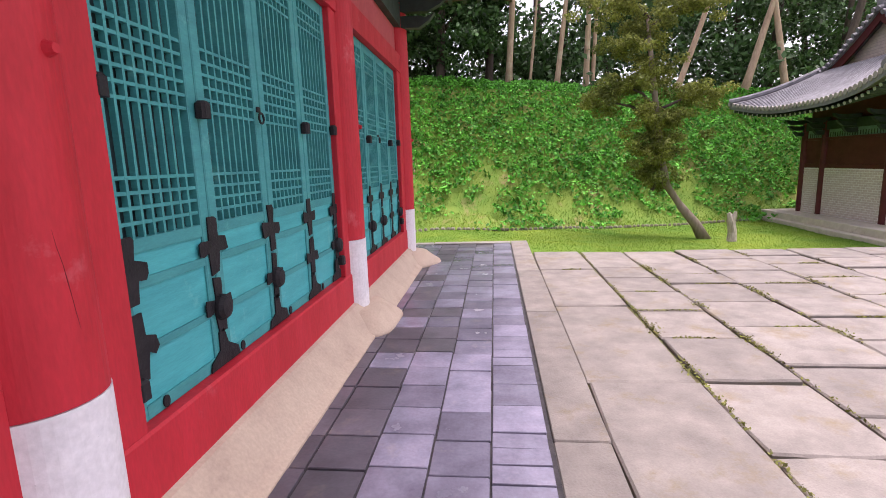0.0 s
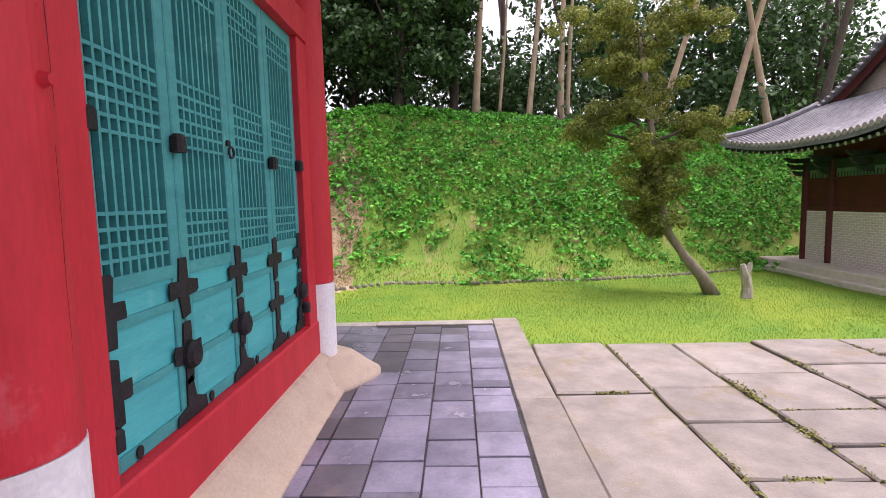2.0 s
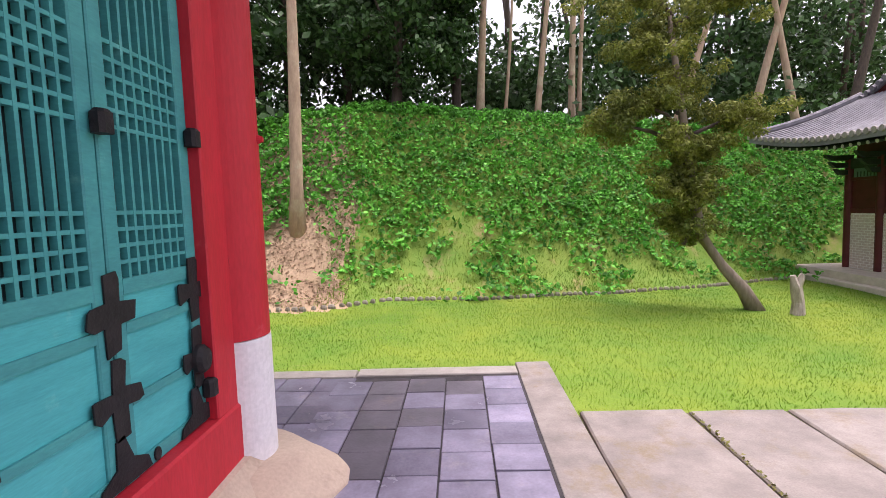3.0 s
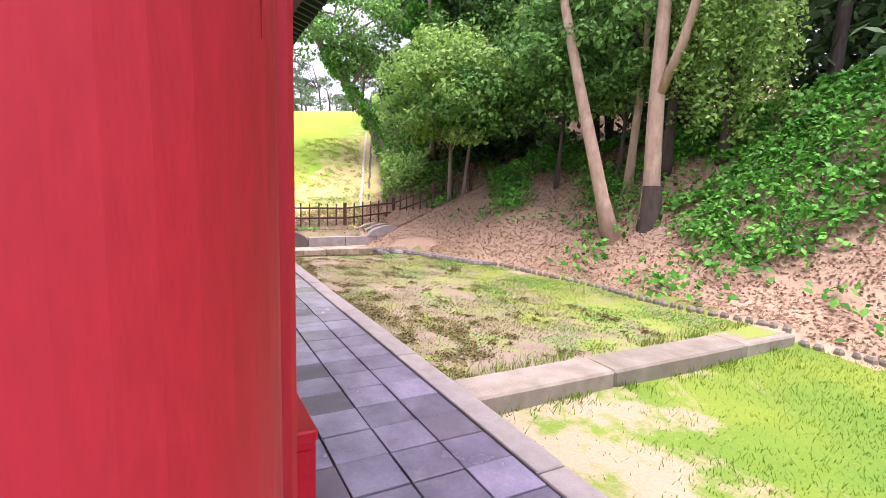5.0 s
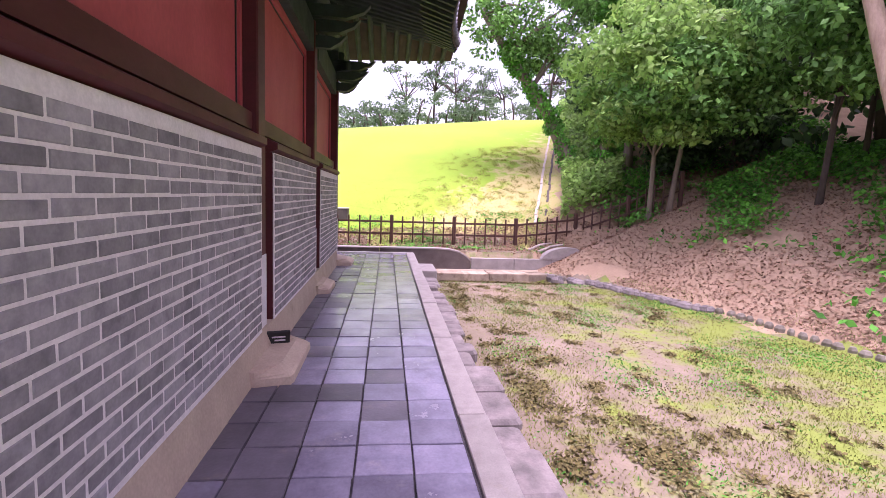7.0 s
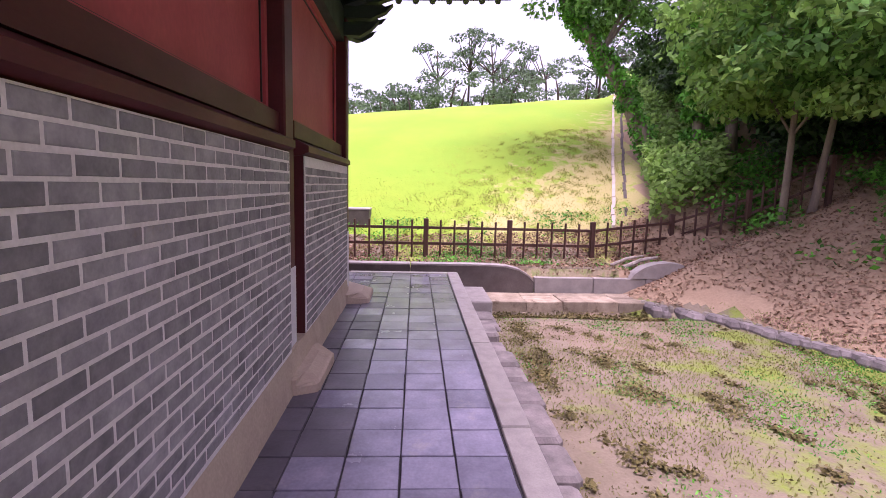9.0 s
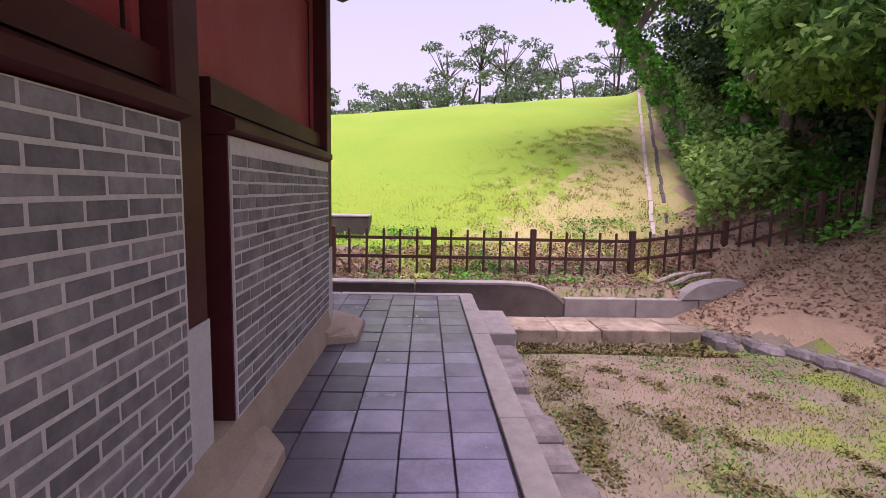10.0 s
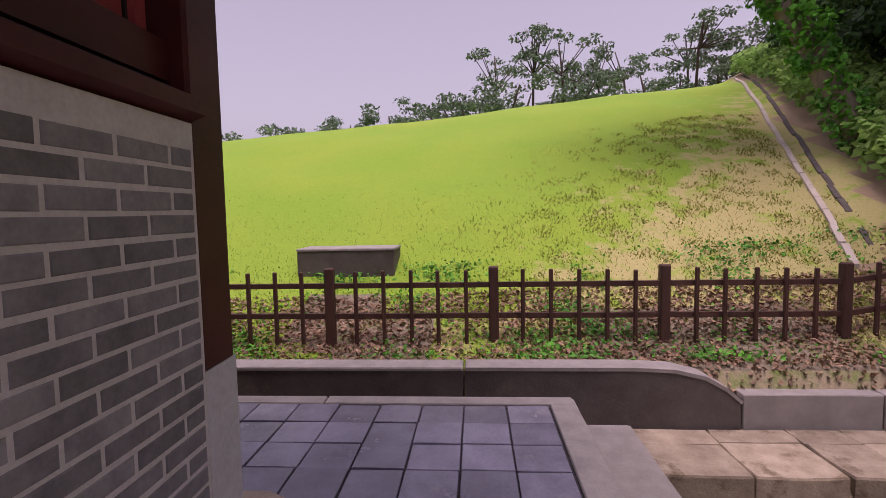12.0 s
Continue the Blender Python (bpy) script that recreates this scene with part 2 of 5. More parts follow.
# ---- mesh helpers ----
class Shape:
    """Vertices and faces, gathered and then made into one mesh object."""
    def __init__(self):
        self.v, self.f = [], []

    def add(self, verts, faces):
        k = len(self.v)
        self.v += [tuple(p) for p in verts]
        self.f += [tuple(k + i for i in f) for f in faces]
        return self

    def box(self, x0, x1, y0, y1, z0, z1, c=0.0):
        """A box; c chamfers its upright edges and top."""
        if c <= 0:
            v = [(x, y, z) for z in (z0, z1) for x, y in ((x0, y0), (x1, y0), (x1, y1), (x0, y1))]
            return self.add(v, [(3, 2, 1, 0), (4, 5, 6, 7), (0, 1, 5, 4), (1, 2, 6, 5), (2, 3, 7, 6), (3, 0, 4, 7)])
        def ring(i, z):
            return [(x0 + i + c, y0 + i, z), (x1 - i - c, y0 + i, z), (x1 - i, y0 + i + c, z), (x1 - i, y1 - i - c, z),
                    (x1 - i - c, y1 - i, z), (x0 + i + c, y1 - i, z), (x0 + i, y1 - i - c, z), (x0 + i, y0 + i + c, z)]
        return self.loft([ring(0, z0), ring(0, z1 - c), ring(c * 0.7, z1)])

    def loft(self, rings, cap=True, closed=True):
        n = len(rings[0])
        v = [p for r in rings for p in r]
        f = []
        for a in range(len(rings) - 1):
            for i in range(n if closed else n - 1):
                j = (i + 1) % n
                f.append((a * n + i, a * n + j, (a + 1) * n + j, (a + 1) * n + i))
        if cap:
            f.append(tuple(range(n - 1, -1, -1)))
            f.append(tuple((len(rings) - 1) * n + i for i in range(n)))
        return self.add(v, f)

    def tube(self, pts, radii, sides=8, rough=0.0, cap=True):
        pts = [Vector(p) for p in pts]
        rings = []
        for i, p in enumerate(pts):
            d = (pts[min(i + 1, len(pts) - 1)] - pts[max(i - 1, 0)]).normalized()
            a = d.orthogonal().normalized() if abs(d.z) < 0.9 else Vector((1, 0, 0)).cross(d).normalized()
            if i and a.dot(last) < 0:
                a = -a
            last = a
            c = d.cross(a)
            rings.append([p + (a * math.cos(t) + c * math.sin(t)) * radii[i] * (1 + rough * (random.random() - 0.5))
                          for t in [2 * math.pi * k / sides for k in range(sides)]])
        return self.loft(rings, cap)

    def lathe(self, x, y, profile, sides=32):
        return self.loft([[(x + r * math.cos(2 * math.pi * k / sides), y + r * math.sin(2 * math.pi * k / sides), z)
                           for k in range(sides)] for r, z in profile])

    def prism(self, poly, axis, a, b):
        """A flat outline, in the two other axes, pushed from a to b along an axis."""
        def at(p, t):
            q = list(p)
            q.insert("xyz".index(axis), t)
            return tuple(q)
        return self.loft([[at(p, a) for p in poly], [at(p, b) for p in poly]])

    def mesh(self, name, mat, smooth=False):
        me = bpy.data.meshes.new(name)
        me.from_pydata(self.v, [], self.f)
        bm = bmesh.new()
        bm.from_mesh(me)
        bmesh.ops.recalc_face_normals(bm, faces=bm.faces)
        bm.to_mesh(me)
        bm.free()
        me.materials.append(mat)
        if smooth:
            me.polygons.foreach_set("use_smooth", [True] * len(me.polygons))
        return me


def part(name, shape, mat, parent=None, label="", smooth=False, loc=None):
    """One mesh object under a thing or a part, or at top level."""
    ob = new(name, shape if isinstance(shape, bpy.types.Mesh) else shape.mesh(name, mat, smooth))
    if loc:
        ob.location = loc
    if parent:
        ob.parent = parent
    if label:
        ob["label"] = label
    return ob


def thing(name, label, category, group="", kind="", loc=(0, 0, 0)):
    ob = new(name)
    ob.empty_display_size = 0.1
    ob.location = loc
    return tagged(ob, label, category, group, kind)


def structure(name, shape, mat, label, category, smooth=False):
    return tagged(part(name, shape, mat, smooth=smooth), label, category, "", "structure")


def flat_cloud(name, pts, nrm, size, mat, parent=None, aspect=0.55, jitter=0.7, rng=None):
    """Many small four-sided leaves in one mesh: places, facings and sizes."""
    rng = rng or np.random.default_rng(3)
    n = len(pts)
    nrm = nrm + rng.normal(0, jitter, (n, 3))
    nrm /= np.linalg.norm(nrm, axis=1)[:, None] + 1e-9
    ref = rng.normal(0, 1, (n, 3))
    u = np.cross(nrm, ref)
    u /= np.linalg.norm(u, axis=1)[:, None] + 1e-9
    w = np.cross(nrm, u)
    s = np.asarray(size)[:, None]
    v = np.empty((n, 4, 3))
    v[:, 0] = pts - u * s
    v[:, 1] = pts + w * s * aspect - u * s * 0.1 + nrm * s * 0.12
    v[:, 2] = pts + u * s
    v[:, 3] = pts - w * s * aspect - u * s * 0.1 + nrm * s * 0.12
    return raw(name, v.reshape(-1, 3), 4, mat, parent)


def raw(name, verts, k, mat, parent=None):
    n = len(verts) // k
    me = bpy.data.meshes.new(name)
    me.vertices.add(n * k)
    me.vertices.foreach_set("co", np.ascontiguousarray(verts, dtype=np.float32).ravel())
    me.loops.add(n * k)
    me.loops.foreach_set("vertex_index", np.arange(n * k, dtype=np.int32))
    me.polygons.add(n)
    me.polygons.foreach_set("loop_start", np.arange(0, n * k, k, dtype=np.int32))
    me.polygons.foreach_set("loop_total", np.full(n, k, dtype=np.int32))
    me.update(calc_edges=True)
    me.materials.append(mat)
    return part(name, me, mat, parent)


# ---- ground ----
BASE = [(-60, 24), (-30, 17.3), (-20.6, 14.2), (-16.2, 12.9), (-14.9, 12.3), (-13.9, 12.0), (-12.7, 13.1), (-11.3, 13.6), (-9.9, 14.15), (-8, 14.35),
        (-4.06, 14.7), (-3.1, 15.15), (-1.6, 16.2), (1.44, 16.85), (7.2, 19.0), (12, 20.6), (25, 23), (60, 30)]
BX, BY = np.array([b[0] for b in BASE]), np.array([b[1] for b in BASE])


def smooth(a, b, x):
    t = np.clip((x - a) / (b - a), 0, 1)
    return t * t * (3 - 2 * t)


def ground_z(x, y):
    """Height of the ground: the lawn, the wooded bank to the north and the great grass mound to the west."""
    x, y = np.asarray(x, float), np.asarray(y, float)
    s = y - np.interp(x, BX, BY)
    # north bank: a gentle foot, a steep face, a wooded top
    f1 = np.interp(x, (-18, -15.2, -14.2, -8, -3), (0.30, 0.42, 0.48, 0.56, 0.50))
    f2 = np.interp(x, (-14, -8, -2.5), (0.45, 0.75, 1.25))
    w1 = np.interp(x, (-14, -8, -3), (2.6, 1.7, 1.0))
    bank = np.clip(s, 0, w1) * f1 + np.clip(s - w1, 0, 3.6) * f2 + np.clip(s - w1 - 3.6, 0, 60) * 0.10
    # west mound
    crest = 3.9 + 0.115 * np.clip(y, -10, 22)
    d = np.clip(-14.7 - x, 0, None)
    r = d * 0.50 - 0.45 * (1 - np.exp(-d / 1.2)) * np.interp(y, (7, 13), (1, 0))
    k = 1.2
    mound = crest - np.log1p(np.exp((crest - r) / k)) * k
    mound = np.where(d > 0, np.maximum(mound, 0) + np.log1p(np.exp(-crest / k)) * k, 0)
    flat = np.where(x < -4.0, -0.48, np.interp(x, (-3.9, 6.0), (-0.64, -1.06)))
    rise = smooth(-0.1, 0.6, s)
    low = flat * (1 - rise) + np.interp(x, (-8, 6), (-0.48, -1.06)) * rise
    low = low + 0.48 * smooth(-14.25, -14.45, x) * smooth(13.0, 12.0, y) + 0.48 * smooth(-14.5, -16, x) * smooth(12.0, 13.0, y)
    rough = 0.03 * np.sin(x * 1.7 + 0.6 * y) * np.sin(y * 1.3 - 0.4 * x) + 0.10 * np.clip(s, 0, 1) * np.sin(x * 0.9) * np.sin(y * 1.1 + x * 0.3)
    # shallow ditch below the slabs at the west end
    low = low - 0.16 * smooth(-13.56, -13.46, x) * smooth(-12.75, -13.25, x) * smooth(9.5, 9.8, y) * smooth(0.0, -0.5, s)
    return low + mound + bank + rough * np.clip(np.abs(x + 14.3), 0, 1)


def grid_mesh(name, xs, ys, fz, pick, mat, extra=()):
    X, Y = np.meshgrid(xs, ys)
    Z = fz(X, Y)
    nx, ny = len(xs), len(ys)
    me = bpy.data.meshes.new(name)
    f = [(j * nx + i, j * nx + i + 1, (j + 1) * nx + i + 1, (j + 1) * nx + i) for j in range(ny - 1) for i in range(nx - 1)]
    me.from_pydata(np.stack([X, Y, Z], -1).reshape(-1, 3).tolist(), [], f)
    for m in (mat, *extra):
        me.materials.append(m)
    cx = (X[:-1, :-1] + X[1:, 1:]) / 2
    cy = (Y[:-1, :-1] + Y[1:, 1:]) / 2
    me.polygons.foreach_set("material_index", pick(cx, cy).astype(np.int32).ravel())
    me.polygons.foreach_set("use_smooth", np.ones(len(f), bool))
    return me


def steps(*runs):
    out = []
    for a, b, d in runs:
        out += list(np.arange(a, b, d))
    return np.array(out + [runs[-1][1]])


def wobble(x, y):
    return 0.5 * np.sin(x * 1.1 + 1.3 * np.sin(y * 0.7)) + 0.35 * np.sin(y * 1.9 + x * 0.6) + 0.25 * np.sin(x * 3.1 - y * 2.3)


def ground_kind(x, y):
    """0 lawn, 1 brown litter, 2 sandy bare soil"""
    s = y - np.interp(x, BX, BY) + 0.25 * wobble(x, y)
    w = wobble(x, y)
    litter = (s > 0.0) & (x < -2.6 + 0.6 * w) & (s < 30) & ((x > -15.8) | (s > 0.5))
    deep = (s > 5.2)
    bare = (x > -14.2) & (x < -12.0 + w) & (s < 0) & (y > 9.2)
    worn = ((x < -4.0) & (x > -14.3))
    return np.where(litter | deep, 1, np.where(bare & (w > -0.1), 2, np.where(worn & (s < 0.1), 3, np.where((x < -15.7 + 0.3 * w) | ((x < -14.4) & (w > 0.35)), 5, np.where(x < -14.4, 3, np.where(s > 0, 4, 0))))))


ground = part("ground", grid_mesh("ground", steps((-600, -60, 60), (-60, -32, 2), (-32, -15.5, 0.5), (-15.5, -13.8, 0.12), (-13.8, -12.6, 0.08), (-12.6, -4.3, 0.3), (-4.3, -0.6, 0.08), (-0.6, 12, 0.3), (12, 40, 2), (40, 600, 60)),
                                  steps((-600, -40, 60), (-40, 0, 2.5), (0, 9, 0.3), (9, 13, 0.08), (13, 28, 0.3), (28, 60, 2), (60, 600, 60)),
                                  ground_z, ground_kind, LAWN, (DIRT, SAND, WORN, TURF, MOUND)), LAWN)
tagged(ground, "green lawn rising to a brown wooded bank and a grass mound", "ground", "", "structure")

# ---- terrace ----
T = 0.28
KERB_Y, KERB_X = 9.0, 0.55
END_X = -13.6
body = Shape()
body.box(-13.70, 0.53, 7.0, 9.15, -1.2, -0.035)
body.box(-1.4, 0.53, -14, 7.0, -1.2, -0.0352)
structure("terrace_core", body, RUBBLE, "raised stone terrace under the tiled walk", "terrace")


def stone_row(parent, name, along, lo, hi, a0, a1, z0, z1, mat, pieces, gap=0.006, c=0.008):
    """A row of long dressed stones end to end along an axis."""
    cuts = [lo]
    while cuts[-1] < hi - pieces * 1.4:
        cuts.append(cuts[-1] + pieces * random.uniform(0.8, 1.2))
    cuts.append(hi)
    for p, q in zip(cuts, cuts[1:]):
        j = random.uniform(-0.004, 0.004)
        s = Shape()
        if along == "x":
            s.box(p + gap, q - gap, a0 + j, a1 + j, z0, z1 + j, c)
        else:
            s.box(a0 + j, a1 + j, p + gap, q - gap, z0, z1 + j, c)
        part(name, s, mat, parent)


kerb = thing("terrace_kerb", "pale granite kerb stones edging the tiled terrace", "kerb", "", "structure")
stone_row(kerb, "kerb_stone", "x", -13.72, 0.56, KERB_Y + 0.012, KERB_Y + 0.185, -0.30, 0.004, GRANITE, 1.6)
stone_row(kerb, "kerb_stone", "y", 4.0, KERB_Y + 0.18, -13.74, END_X - 0.01, -0.30, 0.004, GRANITE, 1.5)
strip = thing("terrace_border", "wide pale granite border stones beside the tiles", "kerb", "", "structure")
stone_row(strip, "border_stone", "y", -10.0, 9.36, KERB_X + 0.022, KERB_X + 0.30, -0.5, -0.012, FLAG, 1.8, 0.003)

# stepped side of the terrace below the kerb
footing = thing("terrace_footing", "rough dark stone footing blocks below the kerb", "stone footing", "", "structure")
x = -12.84
while x < 0.3:
    w = random.uniform(0.30, 0.62)
    d = random.uniform(0.27, 0.44)
    zt = (-0.37 if x < -4.2 else -0.60) + random.uniform(-0.05, 0.04)
    s = Shape().box(x + 0.012, min(x + w, 0.5) - 0.014, 9.14, 9.20 + d, -1.15, zt, 0.035)
    part("footing_block", s, RUBBLE, footing)
    x += w
s = Shape().box(-13.7, 0.5, 9.02, 9.145, -1.15, -0.30)
structure("terrace_side", s, GRANITE, "dressed stone side of the terrace", "terrace wall")

# ---- shrine hall: doors to the east, brick to the north ----
COLS_Y = [-3.60, -0.85, 1.92, 4.815, 7.465]
COL_X, COL_R = -0.964, 0.171
DOOR_X = -0.93            # outer face of the door leaves
WALL_Y = 7.685             # outer face of the brickwork
TOP = 3.35


def column(x, y, z0, r, label, group):
    c = thing("column", label, "column", group, loc=(x, y, 0))
    s = Shape().lathe(0, 0, [(r * 1.005, 0.748), (r, 1.6), (r * 0.985, 2.6), (r * 0.96, TOP)], 40)
    part("shaft", s, RED, c, smooth=False)
    s = Shape().lathe(0, 0, [(r * 1.03, z0), (r * 1.022, 0.745)], 40)
    part("painted_foot", s, WHITE_LIME, c, "white lime-painted foot")
    # drying cracks, as thin dark slivers let into the shaft
    for k in range(3):
        a = random.uniform(-1.2, 1.6)
        z = random.uniform(0.9, 1.9)
        h = random.uniform(0.22, 0.60)
        lean = random.uniform(-0.22, 0.22)
        s = Shape()
        rr = r * 1.0005
        pts = []
        for i in range(7):
            t = i / 6
            b = a + lean * t + random.uniform(-0.012, 0.012)
            pts.append((math.cos(b) * rr, math.sin(b) * rr, z + h * t))
        s.tube(pts, [0.0004, 0.0012, 0.0009, 0.0017, 0.0010, 0.0009, 0.0004], 5)
        part("crack", s, CRACK, c)
    s = Shape().tube([(r * 0.98, 0.03, 1.66), (r + 0.022, 0.03, 1.66)], [0.022, 0.013], 12)
    part("peg", s, RED, c, "round peg in the shaft")
    return c


for y in COLS_Y:
    c = column(COL_X, y, 0.17, COL_R, "round red timber column with a white painted foot", "front columns")

# stone plinth under the doors
s = Shape().prism([(-1.4, -0.02), (-0.655, -0.02), (-0.655, 0.012), (-0.71, 0.05), (-0.85, 0.215), (-0.90, 0.235), (-1.4, 0.235)], "y", -14, 7.56)
structure("door_plinth", s, PLASTER, "sandy lime-plastered plinth below the door sills", "plinth")
for y in COLS_Y:
    b = Shape()
    n = 22
    rings = []
    for k, (rx, z) in enumerate(((0.43, -0.02), (0.41, 0.03), (0.33, 0.09), (0.24, 0.17))):
        rings.append([(COL_X + 0.05 + rx * (1.0 + 0.12 * math.sin(3 * a + y)) * math.cos(a), y + rx * (1.15 + 0.1 * math.cos(2 * a + y)) * math.sin(a), z)
                      for a in [2 * math.pi * i / n for i in range(n)]])
    b.loft(rings)
    tagged(part("column_base_stone", b, PLASTER, smooth=True), "rough sandy stone base under a red column", "base stone", "column bases")

# sills, jambs and lintels
def leaf_span(a, b):
    """Where the four door leaves of a bay begin and end between two columns."""
    return a + 0.295, b - (0.33 if b == COLS_Y[-1] else 0.29)


for i, (a, b) in enumerate(zip(COLS_Y, COLS_Y[1:])):
    fr = thing("door_frame", "red-painted timber door frame with a deep sill", "door frame", "door frames")
    s = Shape().box(-1.05, DOOR_X + 0.055, a + 0.13, b - 0.13, 0.225, 0.475, 0.012)
    part("sill", s, RED, fr)
    lo, hi = leaf_span(a, b)
    for y0, y1 in ((a + 0.15, lo), (hi, b - 0.15)):
        part("jamb", Shape().box(-1.04, DOOR_X + 0.045, y0, y1, 0.476, 2.50, 0.006), RED, fr)
    part("lintel", Shape().box(-1.05, DOOR_X + 0.06, a + 0.14, b - 0.14, 2.501, 2.72, 0.012), RED, fr)
    part("upper_board", Shape().box(-1.04, DOOR_X, a + 0.14, b - 0.14, 2.721, 3.05), RED_PANEL, fr)
    part("head_beam", Shape().box(-1.06, DOOR_X + 0.08, a + 0.12, b - 0.12, 3.051, 3.34, 0.015), EAVE_WOOD, fr)


def cross_plate(w, h, seed):
    """A ragged black iron cross strap, thin, lying in the y-z plane."""
    rnd = random.Random(seed)
    t = 0.030
    def rag(v):
        return v + rnd.uniform(-0.008, 0.008)
    pts = [(-w, -t), (-w * 0.82, -t * 1.3), (-t * 1.2, -t), (-t, -h), (t, -h * 0.95), (t * 1.2, -t), (w * 0.85, -t * 1.25), (w, -t * 0.8), (w * 0.95, t),
           (t, t * 1.1), (t * 1.1, h * 0.9), (t * 0.7, h), (-t, h), (-t * 1.1, t), (-w * 0.9, t * 1.2), (-w, t * 0.7)]
    pts = [(rag(p), rag(q)) for p, q in pts]
    return Shape().prism(pts, "x", -0.002, 0.004)


def half_plate(w, h, seed):
    rnd = random.Random(seed)
    pts = [(-w, 0), (-w * 0.9, h * 0.25), (-w * 0.35, h * 0.4), (-w * 0.3, h * 0.95), (w * 0.05, h), (w * 0.3, h * 0.5), (w * 0.9, h * 0.32), (w, 0)]
    pts = [(p + rnd.uniform(-0.006, 0.006), max(0, q + rnd.uniform(-0.008, 0.008))) for p, q in pts]
    return Shape().prism(pts, "x", -0.002, 0.004)


def door_leaf(y0, w, ring):
    """A lattice door leaf, its outer face at x = 0 of its own."""
    d = thing("door_leaf", "closed teal lattice door leaf with black iron straps", "door", "lattice doors", loc=(DOOR_X, y0, 0))
    st = 0.062
    zs = (0.48, 0.72, 0.95, 1.115, 2.40, 2.495)
    for a in (0.004, w - st - 0.004):
        part("stile", Shape().box(-0.05, 0, a, a + st, zs[0], zs[5], 0.005), TEAL, d)
    for a, b in ((zs[0], zs[0] + 0.05), (0.715, 0.745), (0.95, 0.985), (1.075, 1.125), (2.42, zs[5])):
        part("rail", Shape().box(-0.048, -0.002, st + 0.004, w - st - 0.004, a, b), TEAL, d)
    for a, b in ((zs[0] + 0.05, 0.715), (0.745, 0.95)):
        part("panel", Shape().box(-0.036, -0.012, st + 0.004, w - st - 0.004, a, b), TEAL_LIT, d, "teal lower board in a lit tone")
    part("panel", Shape().box(-0.036, -0.010, st + 0.004, w - st - 0.004, 0.985, 1.075), TEAL_LIT, d)
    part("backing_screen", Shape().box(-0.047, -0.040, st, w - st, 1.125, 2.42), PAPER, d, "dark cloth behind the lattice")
    n = 8
    a0, a1 = st + 0.004, w - st - 0.004
    for k in range(1, n):
        y = a0 + (a1 - a0) * k / n
        part("lattice_bar", Shape().box(-0.030, -0.007, y - 0.0065, y + 0.0065, 1.125, 2.42), TEAL, d)
    bands = [1.125 + 0.052 * k for k in range(1, 5)] + [1.60 + 0.052 * k for k in range(6)] + [2.20 + 0.052 * k for k in range(1, 4)]
    for z in bands:
        part("lattice_bar", Shape().box(-0.029, -0.008, a0, a1, z - 0.0065, z + 0.0065), TEAL, d)
    return d


for i, (a, b) in enumerate(zip(COLS_Y, COLS_Y[1:])):
    lo, hi = leaf_span(a, b)
    w = (hi - lo) / 4
    first = door_leaf(lo, w, False)
    leaves = [first] + [copy_thing(first, pose(DOOR_X, lo + w * k, 0)) for k in (1, 2, 3)]
    for k, leaf in enumerate(leaves):
        # iron straps at the crossings; the outer half of each strap belongs to its leaf
        for z, seed in ((1.025, 1), (0.758, 2)):
            p = part("iron_strap", cross_plate(0.105, 0.125, seed + 7 * k + 31 * i), IRON, leaf, "ragged black iron cross strap")
            p.location = (0.004, w - 0.002 if k < 3 else w - 0.055, z)
            if k == 0:
                p = part("iron_strap", cross_plate(0.09, 0.12, seed + 50 + 31 * i), IRON, leaf, "ragged black iron cross strap")
                p.location = (0.004, 0.06, z - 0.01)
        if k != 2:
            s = Shape().loft([[(dx, 0.052 * c * math.cos(t), 0.060 * c * math.sin(t)) for t in [2 * math.pi * q / 16 for q in range(16)]] for dx, c in ((0.0, 1.0), (0.018, 0.97), (0.036, 0.75), (0.044, 0.35))])
            p = part("iron_boss", s, IRON, leaf, "domed black iron boss")
            p.location = (0.008, w - 0.002 if k < 3 else w - 0.055, 0.748)
        p = part("iron_strap", half_plate(0.12, 0.17, k + 5 * i), IRON, leaf, "ragged black iron foot strap")
        p.location = (0.004, w - 0.002 if k < 3 else w - 0.08, 0.482)
        s = Shape().loft([[(xx, 0.16 + 0.018 * math.cos(t), 0.507 + 0.024 * math.sin(t)) for t in [2 * math.pi * q / 12 for q in range(12)]] for xx in (0, 0.006)])
        part("iron_disc", s, IRON, leaf)
        # hinge knuckles on the outer stiles
        if k in (0, 2, 3, 1):
            for z in ((1.62, 0.62) if k in (0, 3) else (1.60,)):
                yy = {0: 0.012, 1: -0.004, 2: w - 0.004, 3: w - 0.012}[k]
                s = Shape().box(-0.004, 0.045, -0.030, 0.030, -0.036, 0.036, 0.012)
                h = part("hinge", s, IRON, leaf, "black iron hinge block")
                h.location = (0.004, yy, z)
    # pull ring on the middle pair
    ringy = w
    s = Shape()
    s.tube([(0.02, 0.026 * math.cos(t), 0.026 * math.sin(t) - 0.02) for t in [2 * math.pi * q / 20 for q in range(21)]], [0.006] * 21, 6)
    h = part("pull_ring", s, IRON, leaves[1], "black iron pull ring")
    h.location = (0, w - 0.034, 1.63)
    s = Shape().box(0, 0.012, -0.018, 0.018, -0.014, 0.014, 0.004)
    h = part("ring_plate", s, IRON, leaves[1])
    h.location = (0, w - 0.034, 1.655)

# inner dark room shell and the rest of the hall
structure("hall_core", Shape().box(-11.6, -1.10, -14, 7.40, 0.0, 3.6), MAROON, "dark timber inner shell of the hall", "wall")

